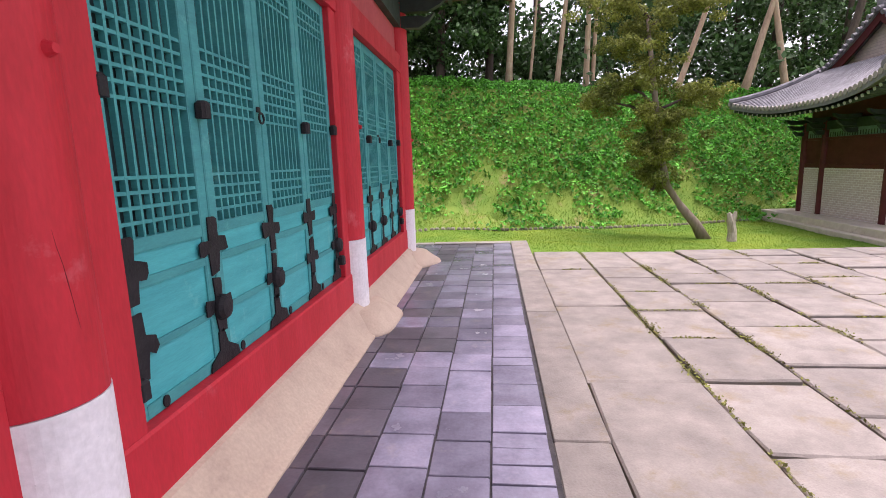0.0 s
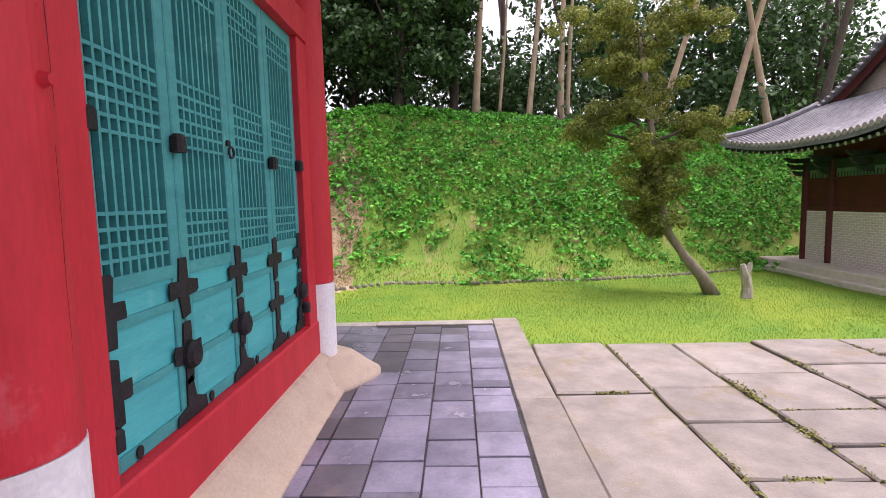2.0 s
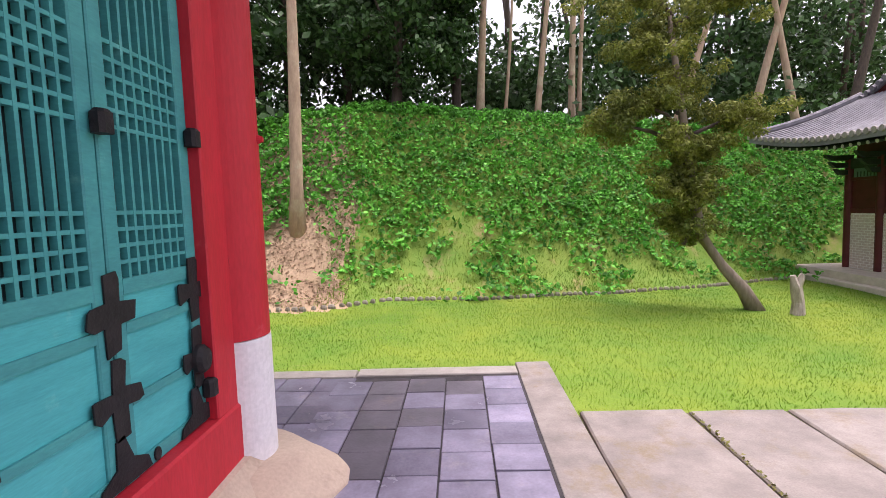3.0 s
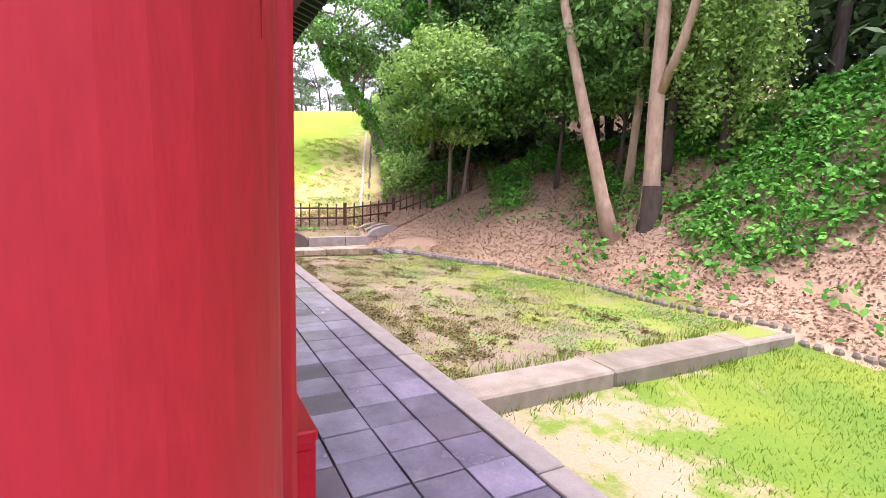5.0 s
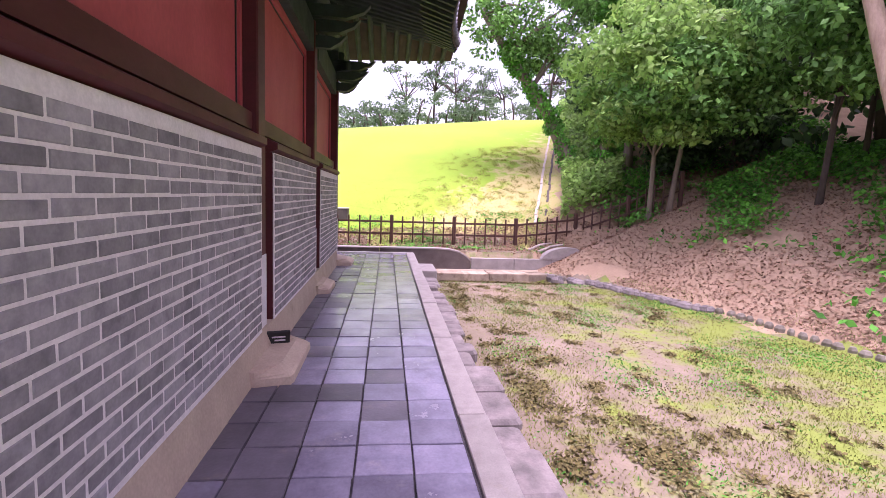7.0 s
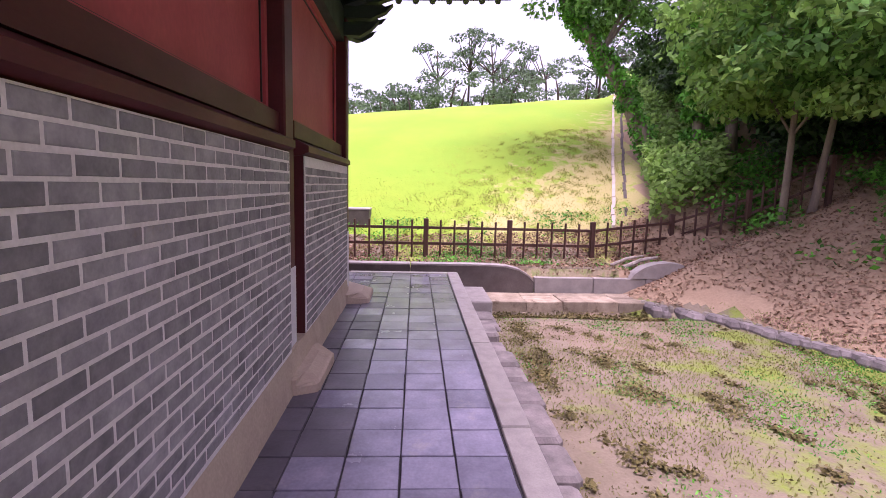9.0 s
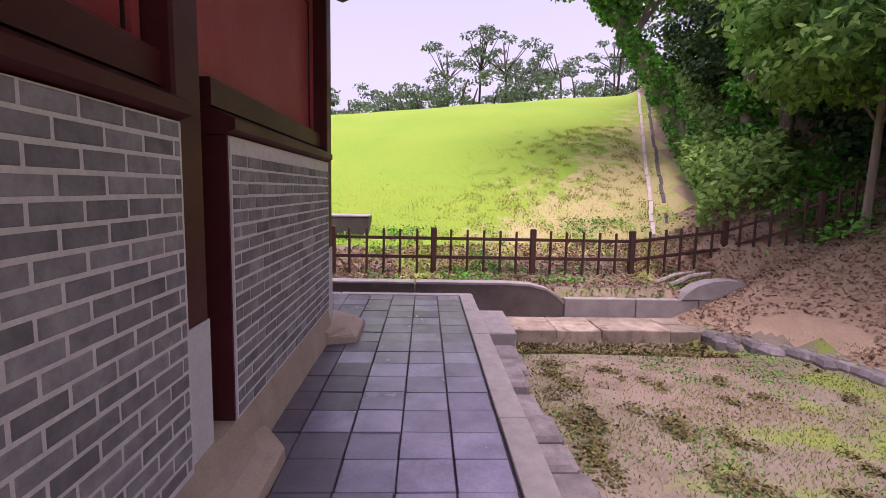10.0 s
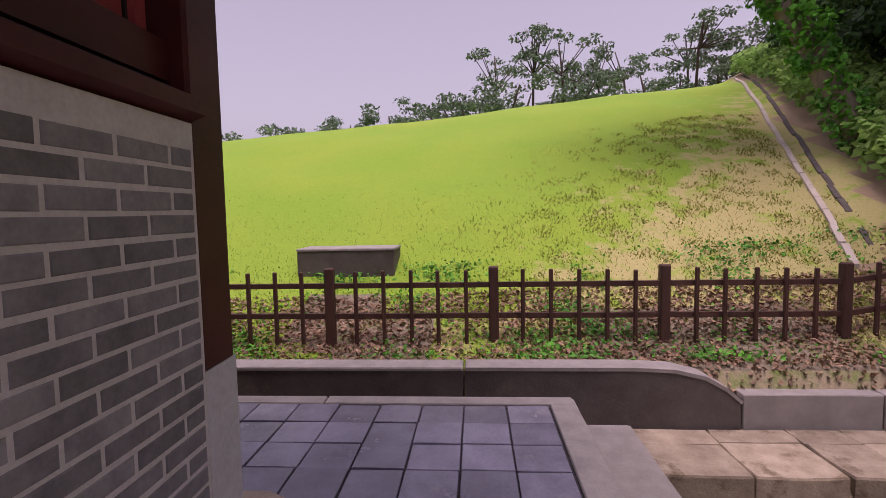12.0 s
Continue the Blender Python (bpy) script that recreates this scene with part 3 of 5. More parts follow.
# north wall ----
POSTS = [(-3.405, -3.78), (-6.425, -6.79), (-9.155, -9.58), (-11.845, -12.08)]
PANELS = [(-3.40, -1.20), (-6.42, -3.79), (-9.15, -6.80), (-11.84, -9.59)]
BR_H, JO = 0.0525, 0.013
Z0 = 0.25
# each panel: top of its first course, brick and joint along, shift along, which courses begin with a whole brick
COURSES = [(1.513, 0.2115, 0.06, 1), (1.513, 0.2115, 0.06, 1), (1.575, 0.1885, 0.03, 1), (1.499, 0.2127, 0.0, 0)]

for i, (a, b) in enumerate(POSTS):
    p = thing("wall_post", "dark maroon square post with a white painted foot", "post", "wall posts")
    x0, x1 = min(a, b), max(a, b)
    xa, xb, yf = (x0 + 0.03, x1 - 0.004, WALL_Y - 0.015) if i == 3 else (x1 - 0.225, x1 - 0.012, WALL_Y - 0.03)
    part("shaft", Shape().box(xa, xb, WALL_Y - 0.32, yf, 0.80, TOP, 0.012), MAROON, p)
    part("recess_board", Shape().box(x0, x1, WALL_Y - 0.34, WALL_Y - 0.322, 0.10, TOP), MAROON, p)
    part("painted_foot", Shape().box(xa - 0.002, xb + 0.002, WALL_Y - 0.321, yf + 0.003, 0.06, 0.797), WHITE_LIME, p, "white lime-painted foot")
    # base stone with a bevelled front
    east, west = ((x1 + 0.40, x1 - 0.42), (x1 + 0.40, x1 - 0.42), (x1 + 0.09, x1 - 0.58), (x1 + 0.27, x1 - 0.36))[i]
    out = 0.19 if i == 2 else 0.285
    s = Shape().loft([[(west - 0.16, 7.4, z), (east + 0.06, 7.4, z), (east + 0.05, WALL_Y + 0.05, z), (east - 0.01 - e, WALL_Y + out - 0.015 - e, z), (east - 0.06 - e, WALL_Y + out - e, z), (west + 0.04 + e, WALL_Y + out - e, z), (west + e, WALL_Y + out - 0.025 - e, z), (west - 0.16, WALL_Y + 0.05 - e, z)]
                      for z, e in ((-0.02, 0), (0.052, 0.004), (0.068, 0.02), (0.105, 0.10))])
    tagged(part("post_base_stone", s, PLASTER), "sandy dressed stone base under a wall post", "base stone", "post bases")

for i, (a, b) in enumerate(PANELS):
    t = thing("upper_wall_panel", "red-painted timber wall panel in a maroon frame", "wall panel", "upper wall panels")
    part("lower_beam", Shape().prism([(WALL_Y - 0.30, 1.575), (WALL_Y - 0.03, 1.575), (WALL_Y + 0.03, 1.60), (WALL_Y + 0.03, 1.645), (WALL_Y - 0.09, 1.70), (WALL_Y - 0.30, 1.70)], "x", a - 0.02, b + 0.02), MAROON, t, "sloped maroon beam over the bricks")
    part("mid_beam", Shape().box(a - 0.02, b + 0.02, WALL_Y - 0.30, WALL_Y - 0.07, 1.701, 1.82), MAROON, t)
    part("board", Shape().box(a, b, WALL_Y - 0.25, WALL_Y - 0.16, 1.82, 2.98), RED_PANEL, t, "plain red board")
    for lo, hi in ((1.82, 1.855), (2.90, 2.98)):
        part("bead", Shape().box(a, b, WALL_Y - 0.16, WALL_Y - 0.13, lo, hi), RED_PANEL, t)
    for lo, hi in ((a, a + 0.05), (b - 0.05, b)):
        part("bead", Shape().box(lo, hi, WALL_Y - 0.16, WALL_Y - 0.13, 1.855, 2.90), RED_PANEL, t)
    for x0, x1, lo, hi in ((a + 0.05, b - 0.05, 1.856, 1.867), (a + 0.05, b - 0.05, 2.888, 2.899), (a + 0.051, a + 0.062, 1.868, 2.887), (b - 0.062, b - 0.051, 1.868, 2.887)):
        part("groove", Shape().box(x0, x1, WALL_Y - 0.162, WALL_Y - 0.150, lo, hi), BLACK, t)
    part("top_beam", Shape().box(a - 0.02, b + 0.02, WALL_Y - 0.32, WALL_Y - 0.04, 2.981, 3.34, 0.015), EAVE_WOOD, t)
    part("edge_board", Shape().box(a - 0.012, a + 0.003, WALL_Y - 0.28, WALL_Y - 0.012, 0.25, 1.574), MAROON, t)
    part("edge_board", Shape().box(b - 0.003, b + 0.012, WALL_Y - 0.28, WALL_Y - 0.012, 0.25, 1.574), MAROON, t)

s = Shape().prism([(7.3, -0.02), (WALL_Y + 0.035, -0.02), (WALL_Y + 0.02, 0.10), (WALL_Y - 0.008, 0.248), (7.3, 0.248)], "x", -11.80, -1.05)
structure("wall_plinth", s, PLASTER, "sandy plaster plinth under the brick wall", "plinth")

# corner board between the corner column and the first brick panel
part_ob = tagged(thing("corner_boarding", "red-painted timber boarding beside the corner column", "boarding"), kind="structure")
part("board", Shape().box(-1.196, -1.10, WALL_Y - 0.30, WALL_Y - 0.004, 0.10, 3.30, 0.008), RED, part_ob)
part("board", Shape().box(-1.098, -0.96, WALL_Y - 0.32, WALL_Y - 0.09, 0.10, 3.30, 0.008), MAROON, part_ob)

# ---- eaves and roof of the hall ----
EAVE_Y, EAVE_Z = 9.45, 3.86


def eave_lift(d):
    """How far the eave rises and runs out at d metres from its corner."""
    return max(0.0, 1 - d / 3.5) ** 2


roof = thing("hall_roof", "grey tiled roof with dark green rafters under wide eaves", "roof", kind="structure")
X0, X1 = -12.75, 0.55
def eave_edge(x):
    k = max(eave_lift(x - X0), eave_lift(X1 - x))
    return EAVE_Y + 0.42 * k, EAVE_Z + 0.22 * k
deck = Shape()
rows = []
for i in range(41):
    x = X0 + (X1 - X0) * i / 40
    ey, ez = eave_edge(x)
    rows.append([(x, 7.2, 4.62), (x, (7.2 + ey) / 2, (4.62 + ez) / 2 + 0.02), (x, ey, ez + 0.03), (x, ey, ez + 0.10), (x, (7.2 + ey) / 2, (4.62 + ez) / 2 + 0.20), (x, 7.2, 5.2)])
deck.loft(rows)
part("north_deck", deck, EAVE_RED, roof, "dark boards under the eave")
x = X0 + 0.12
while x < X1:
    ey, ez = eave_edge(x)
    s = Shape().tube([(x, 7.3, 4.50), (x, ey - 0.42, ez + 0.15)], [0.055, 0.05], 8)
    part("rafter", s, EAVE_WOOD, roof)
    s = Shape().box(-0.032, 0.032, -0.50, 0, -0.035, 0.035)
    f = part("flying_rafter", s, EAVE_WOOD, roof)
    f.matrix_basis = pose(x, ey - 0.02, ez + 0.0, -18, 0, 0)
    x += 0.24
s = Shape()
for i in range(56):
    x = X0 + 0.05 + i * 0.24
    if x > X1:
        break
    ey, ez = eave_edge(x)
    s.tube([(x, 7.2, 5.27), (x, (7.2 + ey) / 2, (4.62 + ez) / 2 + 0.26), (x, ey + 0.05, ez + 0.16)], [0.07, 0.07, 0.075], 8)
ob = part("roof_tile_rows", s, ROOF_TILE, roof)
tagged(ob, kind="stuff")
# west gable end eave
deck = Shape()
rows = []
for i in range(31):
    y = -6 + (EAVE_Y + 0.40 + 6) * i / 30
    k = eave_lift(EAVE_Y + 0.4 - y)
    rows.append([(-11.2, y, 4.62), (X0 - 0.5 - 0.35 * k, y, EAVE_Z + 0.05 + 0.22 * k), (X0 - 0.5 - 0.35 * k, y, EAVE_Z + 0.14 + 0.22 * k), (-11.2, y, 5.2)])
deck.loft(rows)
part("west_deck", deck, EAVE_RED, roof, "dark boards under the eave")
y = 1.0
while y < EAVE_Y + 0.2:
    k = eave_lift(EAVE_Y + 0.4 - y)
    s = Shape().tube([(-11.4, y, 4.47), (X0 - 0.45 - 0.35 * k, y, EAVE_Z + 0.02 + 0.22 * k)], [0.055, 0.045], 8)
    part("rafter", s, EAVE_WOOD, roof)
    y += 0.24
# east eave above the doors
deck = Shape()
deck.loft([[(-1.3, y, 4.55), (0.62, y, 3.86), (0.62, y, 3.95), (-1.3, y, 5.1)] for y in (-14, -6, 0, 5, 9.4)])
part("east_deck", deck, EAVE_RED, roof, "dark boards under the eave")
y = -8.0
while y < 9.2:
    s = Shape().tube([(-1.2, y, 4.45), (0.40, y, 3.86)], [0.055, 0.05], 8)
    part("rafter", s, EAVE_WOOD, roof)
    y += 0.26
part("ridge_mass", Shape().loft([[(-11.2, -14, z), (-1.3, -14, z), (-1.3, y1, z), (-11.2, y1, z)] for z, y1 in ((4.6, 7.25), (5.2, 7.2))]), ROOF_TILE, roof)


def bracket(seed):
    """A carved wing bracket under the eave, pointing to +y from the wall."""
    rnd = random.Random(seed)
    b = thing("eave_bracket", "carved dark green wing bracket under the eave", "bracket", "eave brackets")
    for z, reach in ((3.05, 0.42), (3.24, 0.58), (3.42, 0.70)):
        pts = [(-0.1, z), (reach * 0.7, z - 0.01), (reach, z + 0.07), (reach + 0.08, z + 0.16), (reach - 0.04, z + 0.11), (reach * 0.75, z + 0.13), (-0.1, z + 0.14)]
        part("arm", Shape().prism([(p, q) for p, q in pts], "x", -0.055, 0.055), EAVE_WOOD, b)
    part("block", Shape().box(-0.12, 0.12, -0.10, 0.14, 3.56, 3.70, 0.01), EAVE_WOOD, b)
    part("cross_arm", Shape().box(-0.42, 0.42, -0.06, 0.05, 3.34, 3.46, 0.02), EAVE_WOOD, b)
    return b


first = bracket(1)
first.matrix_basis = pose(-11.86, WALL_Y - 0.15, 0)
for xx in (-9.26, -6.46, -3.52, -1.0):
    copy_thing(first, pose(xx, WALL_Y - 0.15, 0))
for yy in (7.4, 4.65, 1.9):
    copy_thing(first, pose(COL_X + 0.05, yy, 0, 0, 0, -90))
corner = copy_thing(first, pose(-11.95, WALL_Y - 0.1, 0.02, 0, 0, 45))
structure("eave_purlin", Shape().tube([(-12.6, WALL_Y - 0.05, 3.80), (-1.0, WALL_Y - 0.05, 3.80)], [0.11, 0.11], 14).tube([(COL_X + 0.05, -12, 3.80), (COL_X + 0.05, 8.2, 3.80)], [0.11, 0.11], 14),
          EAVE_WOOD, "round dark green purlin under the rafters", "beam")
structure("hall_wall_head", Shape().box(-11.9, -0.98, 7.2, WALL_Y - 0.2, 3.35, 4.6).box(-1.2, -0.97, -14, 7.2, 3.35, 4.5), EAVE_WOOD, "dark boards between the eave brackets", "wall")
structure("wall_west", Shape().box(-11.95, -11.6, -14, 7.40, 0.0, 4.6), MAROON, "dark timber end wall of the hall", "wall")

# ---- red box and small sign by the north wall ----
rb = thing("red_box", "tall bright red lacquered box standing by the wall", "box")
part("lid", Shape().box(-2.155, -1.745, 7.704, 7.860, 0.655, 0.685, 0.006), BOX_RED, rb)
part("body", Shape().box(-2.15, -1.75, 7.708, 7.855, 0.03, 0.655, 0.004), BOX_RED, rb)
part("door", Shape().box(-1.75, -1.743, 7.72, 7.845, 0.06, 0.63), BOX_RED, rb)
for xx in (-2.14, -1.79):
    part("foot", Shape().box(xx, xx + 0.03, 7.712, 7.85, 0.0, 0.03), BLACK, rb)
# black strip that fills the gap between the box and the wall
part("back_plate", Shape().box(-2.13, -1.77, 7.692, 7.704, 0.02, 0.62), BLACK, rb, "black strip in the gap behind the box")
sg = thing("floor_sign", "small black sign leaning at the foot of the wall", "sign", loc=(-6.63, 7.745, 0.098))
sg.rotation_euler = (radians(-30), 0, radians(-75))
part("plate", Shape().box(-0.09, 0.09, -0.012, 0.012, 0, 0.13, 0.004), BLACK, sg)
for k in range(2):
    part("text_bar", Shape().box(-0.055, 0.045 - 0.02 * k, 0.012, 0.0135, 0.075 - 0.035 * k, 0.09 - 0.035 * k), WHITE_LIME, sg)

# ---- west end: gutter, low wall, step stone, fence ----
lw = thing("low_end_wall", "pale granite retaining wall with a rounded end", "retaining wall", kind="structure")
prof = [(1.0, -1.0), (9.75, -1.0), (10.55, -1.0), (10.55, -0.20), (10.44, -0.10), (10.28, -0.01), (10.05, 0.045), (9.75, 0.06), (1.0, 0.06)]
cuts = [(1.0, 4.5), (4.5, 8.42)]
for a, b in cuts:
    # Dark body, thin pale top: light from above is put into the colours.
    part("wall_stone", Shape().box(-14.42, -14.22, a + 0.006, b - 0.006, -1.0, 0.03, 0.004), SHADED_STONE, lw)
    part("cap_stone", Shape().box(-14.43, -14.212, a + 0.004, b - 0.004, 0.031, 0.06, 0.01), GRANITE, lw, "pale top face in a lit tone")
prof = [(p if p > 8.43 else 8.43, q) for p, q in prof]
part("rounded_stone", Shape().prism([(p, q - 0.03 if q > -0.9 else q) for p, q in prof], "x", -14.42, -14.22), SHADED_STONE, lw, "stone with a rounded end")
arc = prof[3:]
part("cap_stone", Shape().prism([(p + 0.008, q) for p, q in arc] + [(p, q - 0.029) for p, q in reversed(arc)], "x", -14.43, -14.212), GRANITE, lw, "pale curved top face in a lit tone")
stone_row(lw, "low_stone", "y", 10.57, 13.30, -14.44, -14.24, -1.0, -0.158, GRANITE, 0.9)
s = Shape().prism([(12.27, -0.152), (13.24, -0.152), (13.25, 0.06), (13.16, 0.115), (12.95, 0.135), (12.72, 0.118), (12.5, 0.05), (12.34, -0.06)], "x", -14.47, -14.225)
tagged(part("rounded_kerb_stone", s, GRANITE), "pale rounded kerb stone on the low wall", "stone")
s = Shape().box(-13.92, -12.85, 9.20, 9.63, -1.0, -0.265, 0.015)
tagged(part("step_stone", s, GRANITE), "pale block step beside the terrace", "step")
gut = thing("stone_gutter", "broken pale paving slabs along the drain", "paving", kind="structure")
y = 9.66
while y < 12.0:
    w = random.uniform(0.30, 0.62)
    split = random.uniform(-13.98, -13.84)
    for xa, xb in ((-14.19, split), (split, -13.50)):
        cx, cy = (xa + xb) / 2, y + w / 2 + random.uniform(-0.012, 0.012)
        hx, hy = (xb - xa) / 2 - 0.004, w / 2 - 0.004
        ring = [(cx + sx * hx + random.uniform(-0.014, 0.006), cy + sy * hy + random.uniform(-0.014, 0.006)) for sx, sy in ((-1, -1), (0, -1.05), (1, -1), (1.04, 0), (1, 1), (0, 1.03), (-1, 1), (-1, 0))]
        zt = -0.415 + random.uniform(-0.012, 0.010)
        part("paving_slab", Shape().loft([[(p, q, -0.9) for p, q in ring], [(p, q, zt - 0.015) for p, q in ring], [(cx + (p - cx) * 0.975, cy + (q - cy) * 0.975, zt) for p, q in ring]]), SLAB, gut)
    y += w
# loose stones along the curve where the bank meets the drain
for k in range(40):
    t = k / 39
    xx = -13.5 + 3.2 * t + random.uniform(-0.05, 0.05)
    yy = float(np.interp(xx, BX, BY)) - 0.15 + random.uniform(-0.12, 0.12)
    n = 7
    r0 = random.uniform(0.10, 0.20)
    zz = float(ground_z(xx, yy))
    ring = [(xx + r0 * random.uniform(0.8, 1.15) * math.cos(a), yy + r0 * random.uniform(0.5, 0.8) * math.sin(a)) for a in [2 * math.pi * i / n for i in range(n)]]
    part("loose_stone", Shape().loft([[(p, q, zz - 0.12) for p, q in ring], [(p, q, zz + 0.03) for p, q in ring], [(xx + (p - xx) * 0.7, yy + (q - yy) * 0.7, zz + 0.08) for p, q in ring]]), RUBBLE, gut)

# posts of the fence: place and height of the top
FP = [(-14.96, 1.0, 0.78), (-14.96, 2.5, 0.78), (-14.96, 4.05, 0.78), (-14.96, 5.6, 0.78), (-14.96, 7.14, 0.78), (-14.96, 8.69, 0.78), (-14.96, 10.235, 0.78), (-14.96, 11.80, 0.78),
      (-15.33, 13.5, 0.94), (-14.77, 14.63, 1.45), (-14.2, 15.66, 2.08)]
fence = thing("wooden_fence", "low brown wooden picket fence with two rails", "fence")


def fz(x, y):
    return float(ground_z(x, y))


for x, y, top in FP:
    part("post", Shape().box(x - 0.045, x + 0.045, y - 0.045, y + 0.045, fz(x, y) - 0.2, top, 0.014), FENCE, fence)
for (xa, ya, ta), (xb, yb, tb) in zip(FP, FP[1:]):
    d = Vector((xb - xa, yb - ya, 0)).normalized()
    nrm = Vector((d.y, -d.x, 0))
    for drop in (0.17, 0.46):
        p, q = Vector((xa, ya, ta - drop)), Vector((xb, yb, tb - drop))
        o = nrm * 0.022
        s = Shape().loft([[e - o - Vector((0, 0, 0.024)), e + o - Vector((0, 0, 0.024)), e + o + Vector((0, 0, 0.024)), e - o + Vector((0, 0, 0.024))] for e in (p, q)])
        part("rail", s, FENCE, fence)
    for k in range(1, 6):
        t = k / 6
        x, y, z = xa + (xb - xa) * t, ya + (yb - ya) * t, ta + (tb - ta) * t
        j = random.uniform(-0.012, 0.012)
        x, y = x + nrm.x * 0.042, y + nrm.y * 0.042
        s = Shape().box(x - 0.018, x + 0.018, y - 0.018 + j, y + 0.018 + j, z - 0.72, z - 0.03 + j, 0.008)
        part("picket", s, FENCE, fence)

# pale dead branches lying behind the low wall
for k, (x, y, dx, dy, r) in enumerate(((-14.62, 12.05, 0.10, 0.55, 0.035), (-14.75, 12.35, -0.05, 0.65, 0.05), (-14.70, 12.75, 0.25, 0.35, 0.03))):
    z = fz(x, y)
    b = Shape().tube([(x, y, z + 0.02), (x + dx * 0.5, y + dy * 0.5, z + 0.16), (x + dx, y + dy, z + 0.22)], [r, r * 0.8, r * 0.4], 7, 0.25)
    tagged(part("dead_branch", b, DEADWOOD), "pale dead branch lying behind the kerb", "branch", "dead branches")

# stone block on the mound and the drain up its side
blk = thing("stone_block", "grey-brown rectangular stone block on the grass slope", "stone block")
zb = fz(-16.6, 7.1)
bz = 0.86
# Dark sides under a pale top, in the end wall's two tones.
part("block", Shape().box(-16.95, -16.40, 6.30, 7.52, zb - 0.5, bz - 0.029, 0.01), SHADED_STONE, blk)
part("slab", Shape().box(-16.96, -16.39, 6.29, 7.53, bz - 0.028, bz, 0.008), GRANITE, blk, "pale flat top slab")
dr = thing("slope_drain", "pale stone drain channel running up the grass slope", "drain", kind="structure")
P = [(-15.9, 12.70), (-17.4, 13.27), (-19, 13.84), (-20.6, 14.42), (-22.4, 15.1), (-24.2, 15.78), (-26.0, 16.5), (-28.0, 17.3)]
for (xa, ya), (xb, yb) in zip(P, P[1:]):
    for off in (-0.13, 0.13):
        d = Vector((xb - xa, yb - ya)).normalized()
        o = Vector((-d.y, d.x))
        for k in range(4):
            if random.random() < (0.15 if off < 0 else 0.02):
                continue
            j = random.uniform(-0.012, 0.012) * (2 if off < 0 else 1)
            r = []
            for t in (k / 4 + 0.004, (k + 1) / 4 - 0.004):
                x, y = xa + (xb - xa) * t + o.x * (off + j), ya + (yb - ya) * t + o.y * (off + j)
                z = fz(x, y) + j * 0.5 - (0.035 if off < 0 else 0)
                r.append([(x - o.x * 0.04, y - o.y * 0.04, z - 0.1), (x + o.x * 0.04, y + o.y * 0.04, z - 0.1), (x + o.x * 0.035, y + o.y * 0.035, z + 0.05), (x - o.x * 0.035, y - o.y * 0.035, z + 0.05)])
            # the row at negative off is dark, for the dark gap beside the channel
            part("channel_stone", Shape().loft(r), SHADED_STONE if off < 0 else PALE_STONE, dr)

# stone strip across the lawn
st = thing("lawn_divider", "low pale stone strip dividing the lawn", "kerb", kind="structure")
stone_row(st, "strip_stone", "y", 9.5, 14.65, -4.40, -3.94, -1.2, -0.462, MOSSY_STONE, 1.9, 0.003, 0.025)
edge = thing("bank_edging", "row of small pale edging stones at the foot of the bank", "edging", kind="structure")
x = -13.6
while x < 11.5:
    y = float(np.interp(x, BX, BY)) - 0.05
    r = random.uniform(0.055, 0.085)
    z = fz(x, y)
    ring = [(x + r * random.uniform(0.8, 1.2) * math.cos(a), y + r * 0.8 * random.uniform(0.8, 1.2) * math.sin(a)) for a in [2 * math.pi * i / 6 for i in range(6)]]
    part("edging_stone", Shape().loft([[(p, q, z - 0.1) for p, q in ring], [(p, q, z + 0.05) for p, q in ring], [(x + (p - x) * 0.6, y + (q - y) * 0.6, z + 0.09) for p, q in ring]]), MOSSY_STONE, edge)
    x += random.uniform(0.13, 0.19)

# ---- flagstone court ----
court_core = Shape().box(0.80, 10.0, -14, 8.40, -1.2, -0.08)
structure("court_core", court_core, MOSS_JOINT, "mossy bedding between the flagstones", "paving bed")
# ---- second pavilion ----
EAVE_LIGHT = material("faded_green_board", (0.16, 0.26, 0.22), (0.11, 0.19, 0.17), 4, 0.7, 0.1, 40)
pv = thing("side_pavilion", "small tiled pavilion with pink brick panels and red posts", "building")
PX, PY1 = 11.0, 19.4
part("plinth", Shape().box(10.2, 17.0, 13.6, 20.45, -1.3, -0.72, 0.02), PALE_STONE, pv, "pale granite platform")
part("plinth_step", Shape().box(9.95, 10.199, 13.6, 20.6, -1.3, -0.93, 0.02), PALE_STONE, pv, "pale granite platform step")
part("core", Shape().box(PX + 0.12, 16.0, 14.85, PY1 + 0.02, -0.719, 3.2), MAROON, pv)
BR_PINK = material("pink_lime_brick", (0.68, 0.55, 0.55), (0.55, 0.43, 0.44), 9, 0.85, 0.3, 60)
GABLE = material("pink_gable_brick", (0.60, 0.48, 0.50), (0.46, 0.36, 0.38), 9, 0.85, 0.3, 60)
posts_y = [19.55, 18.47, 15.68, 14.75]
for y in posts_y:
    part("post", Shape().lathe(PX + 0.05, y, [(0.12, -0.719), (0.12, 2.3)], 16), MAROON, pv)
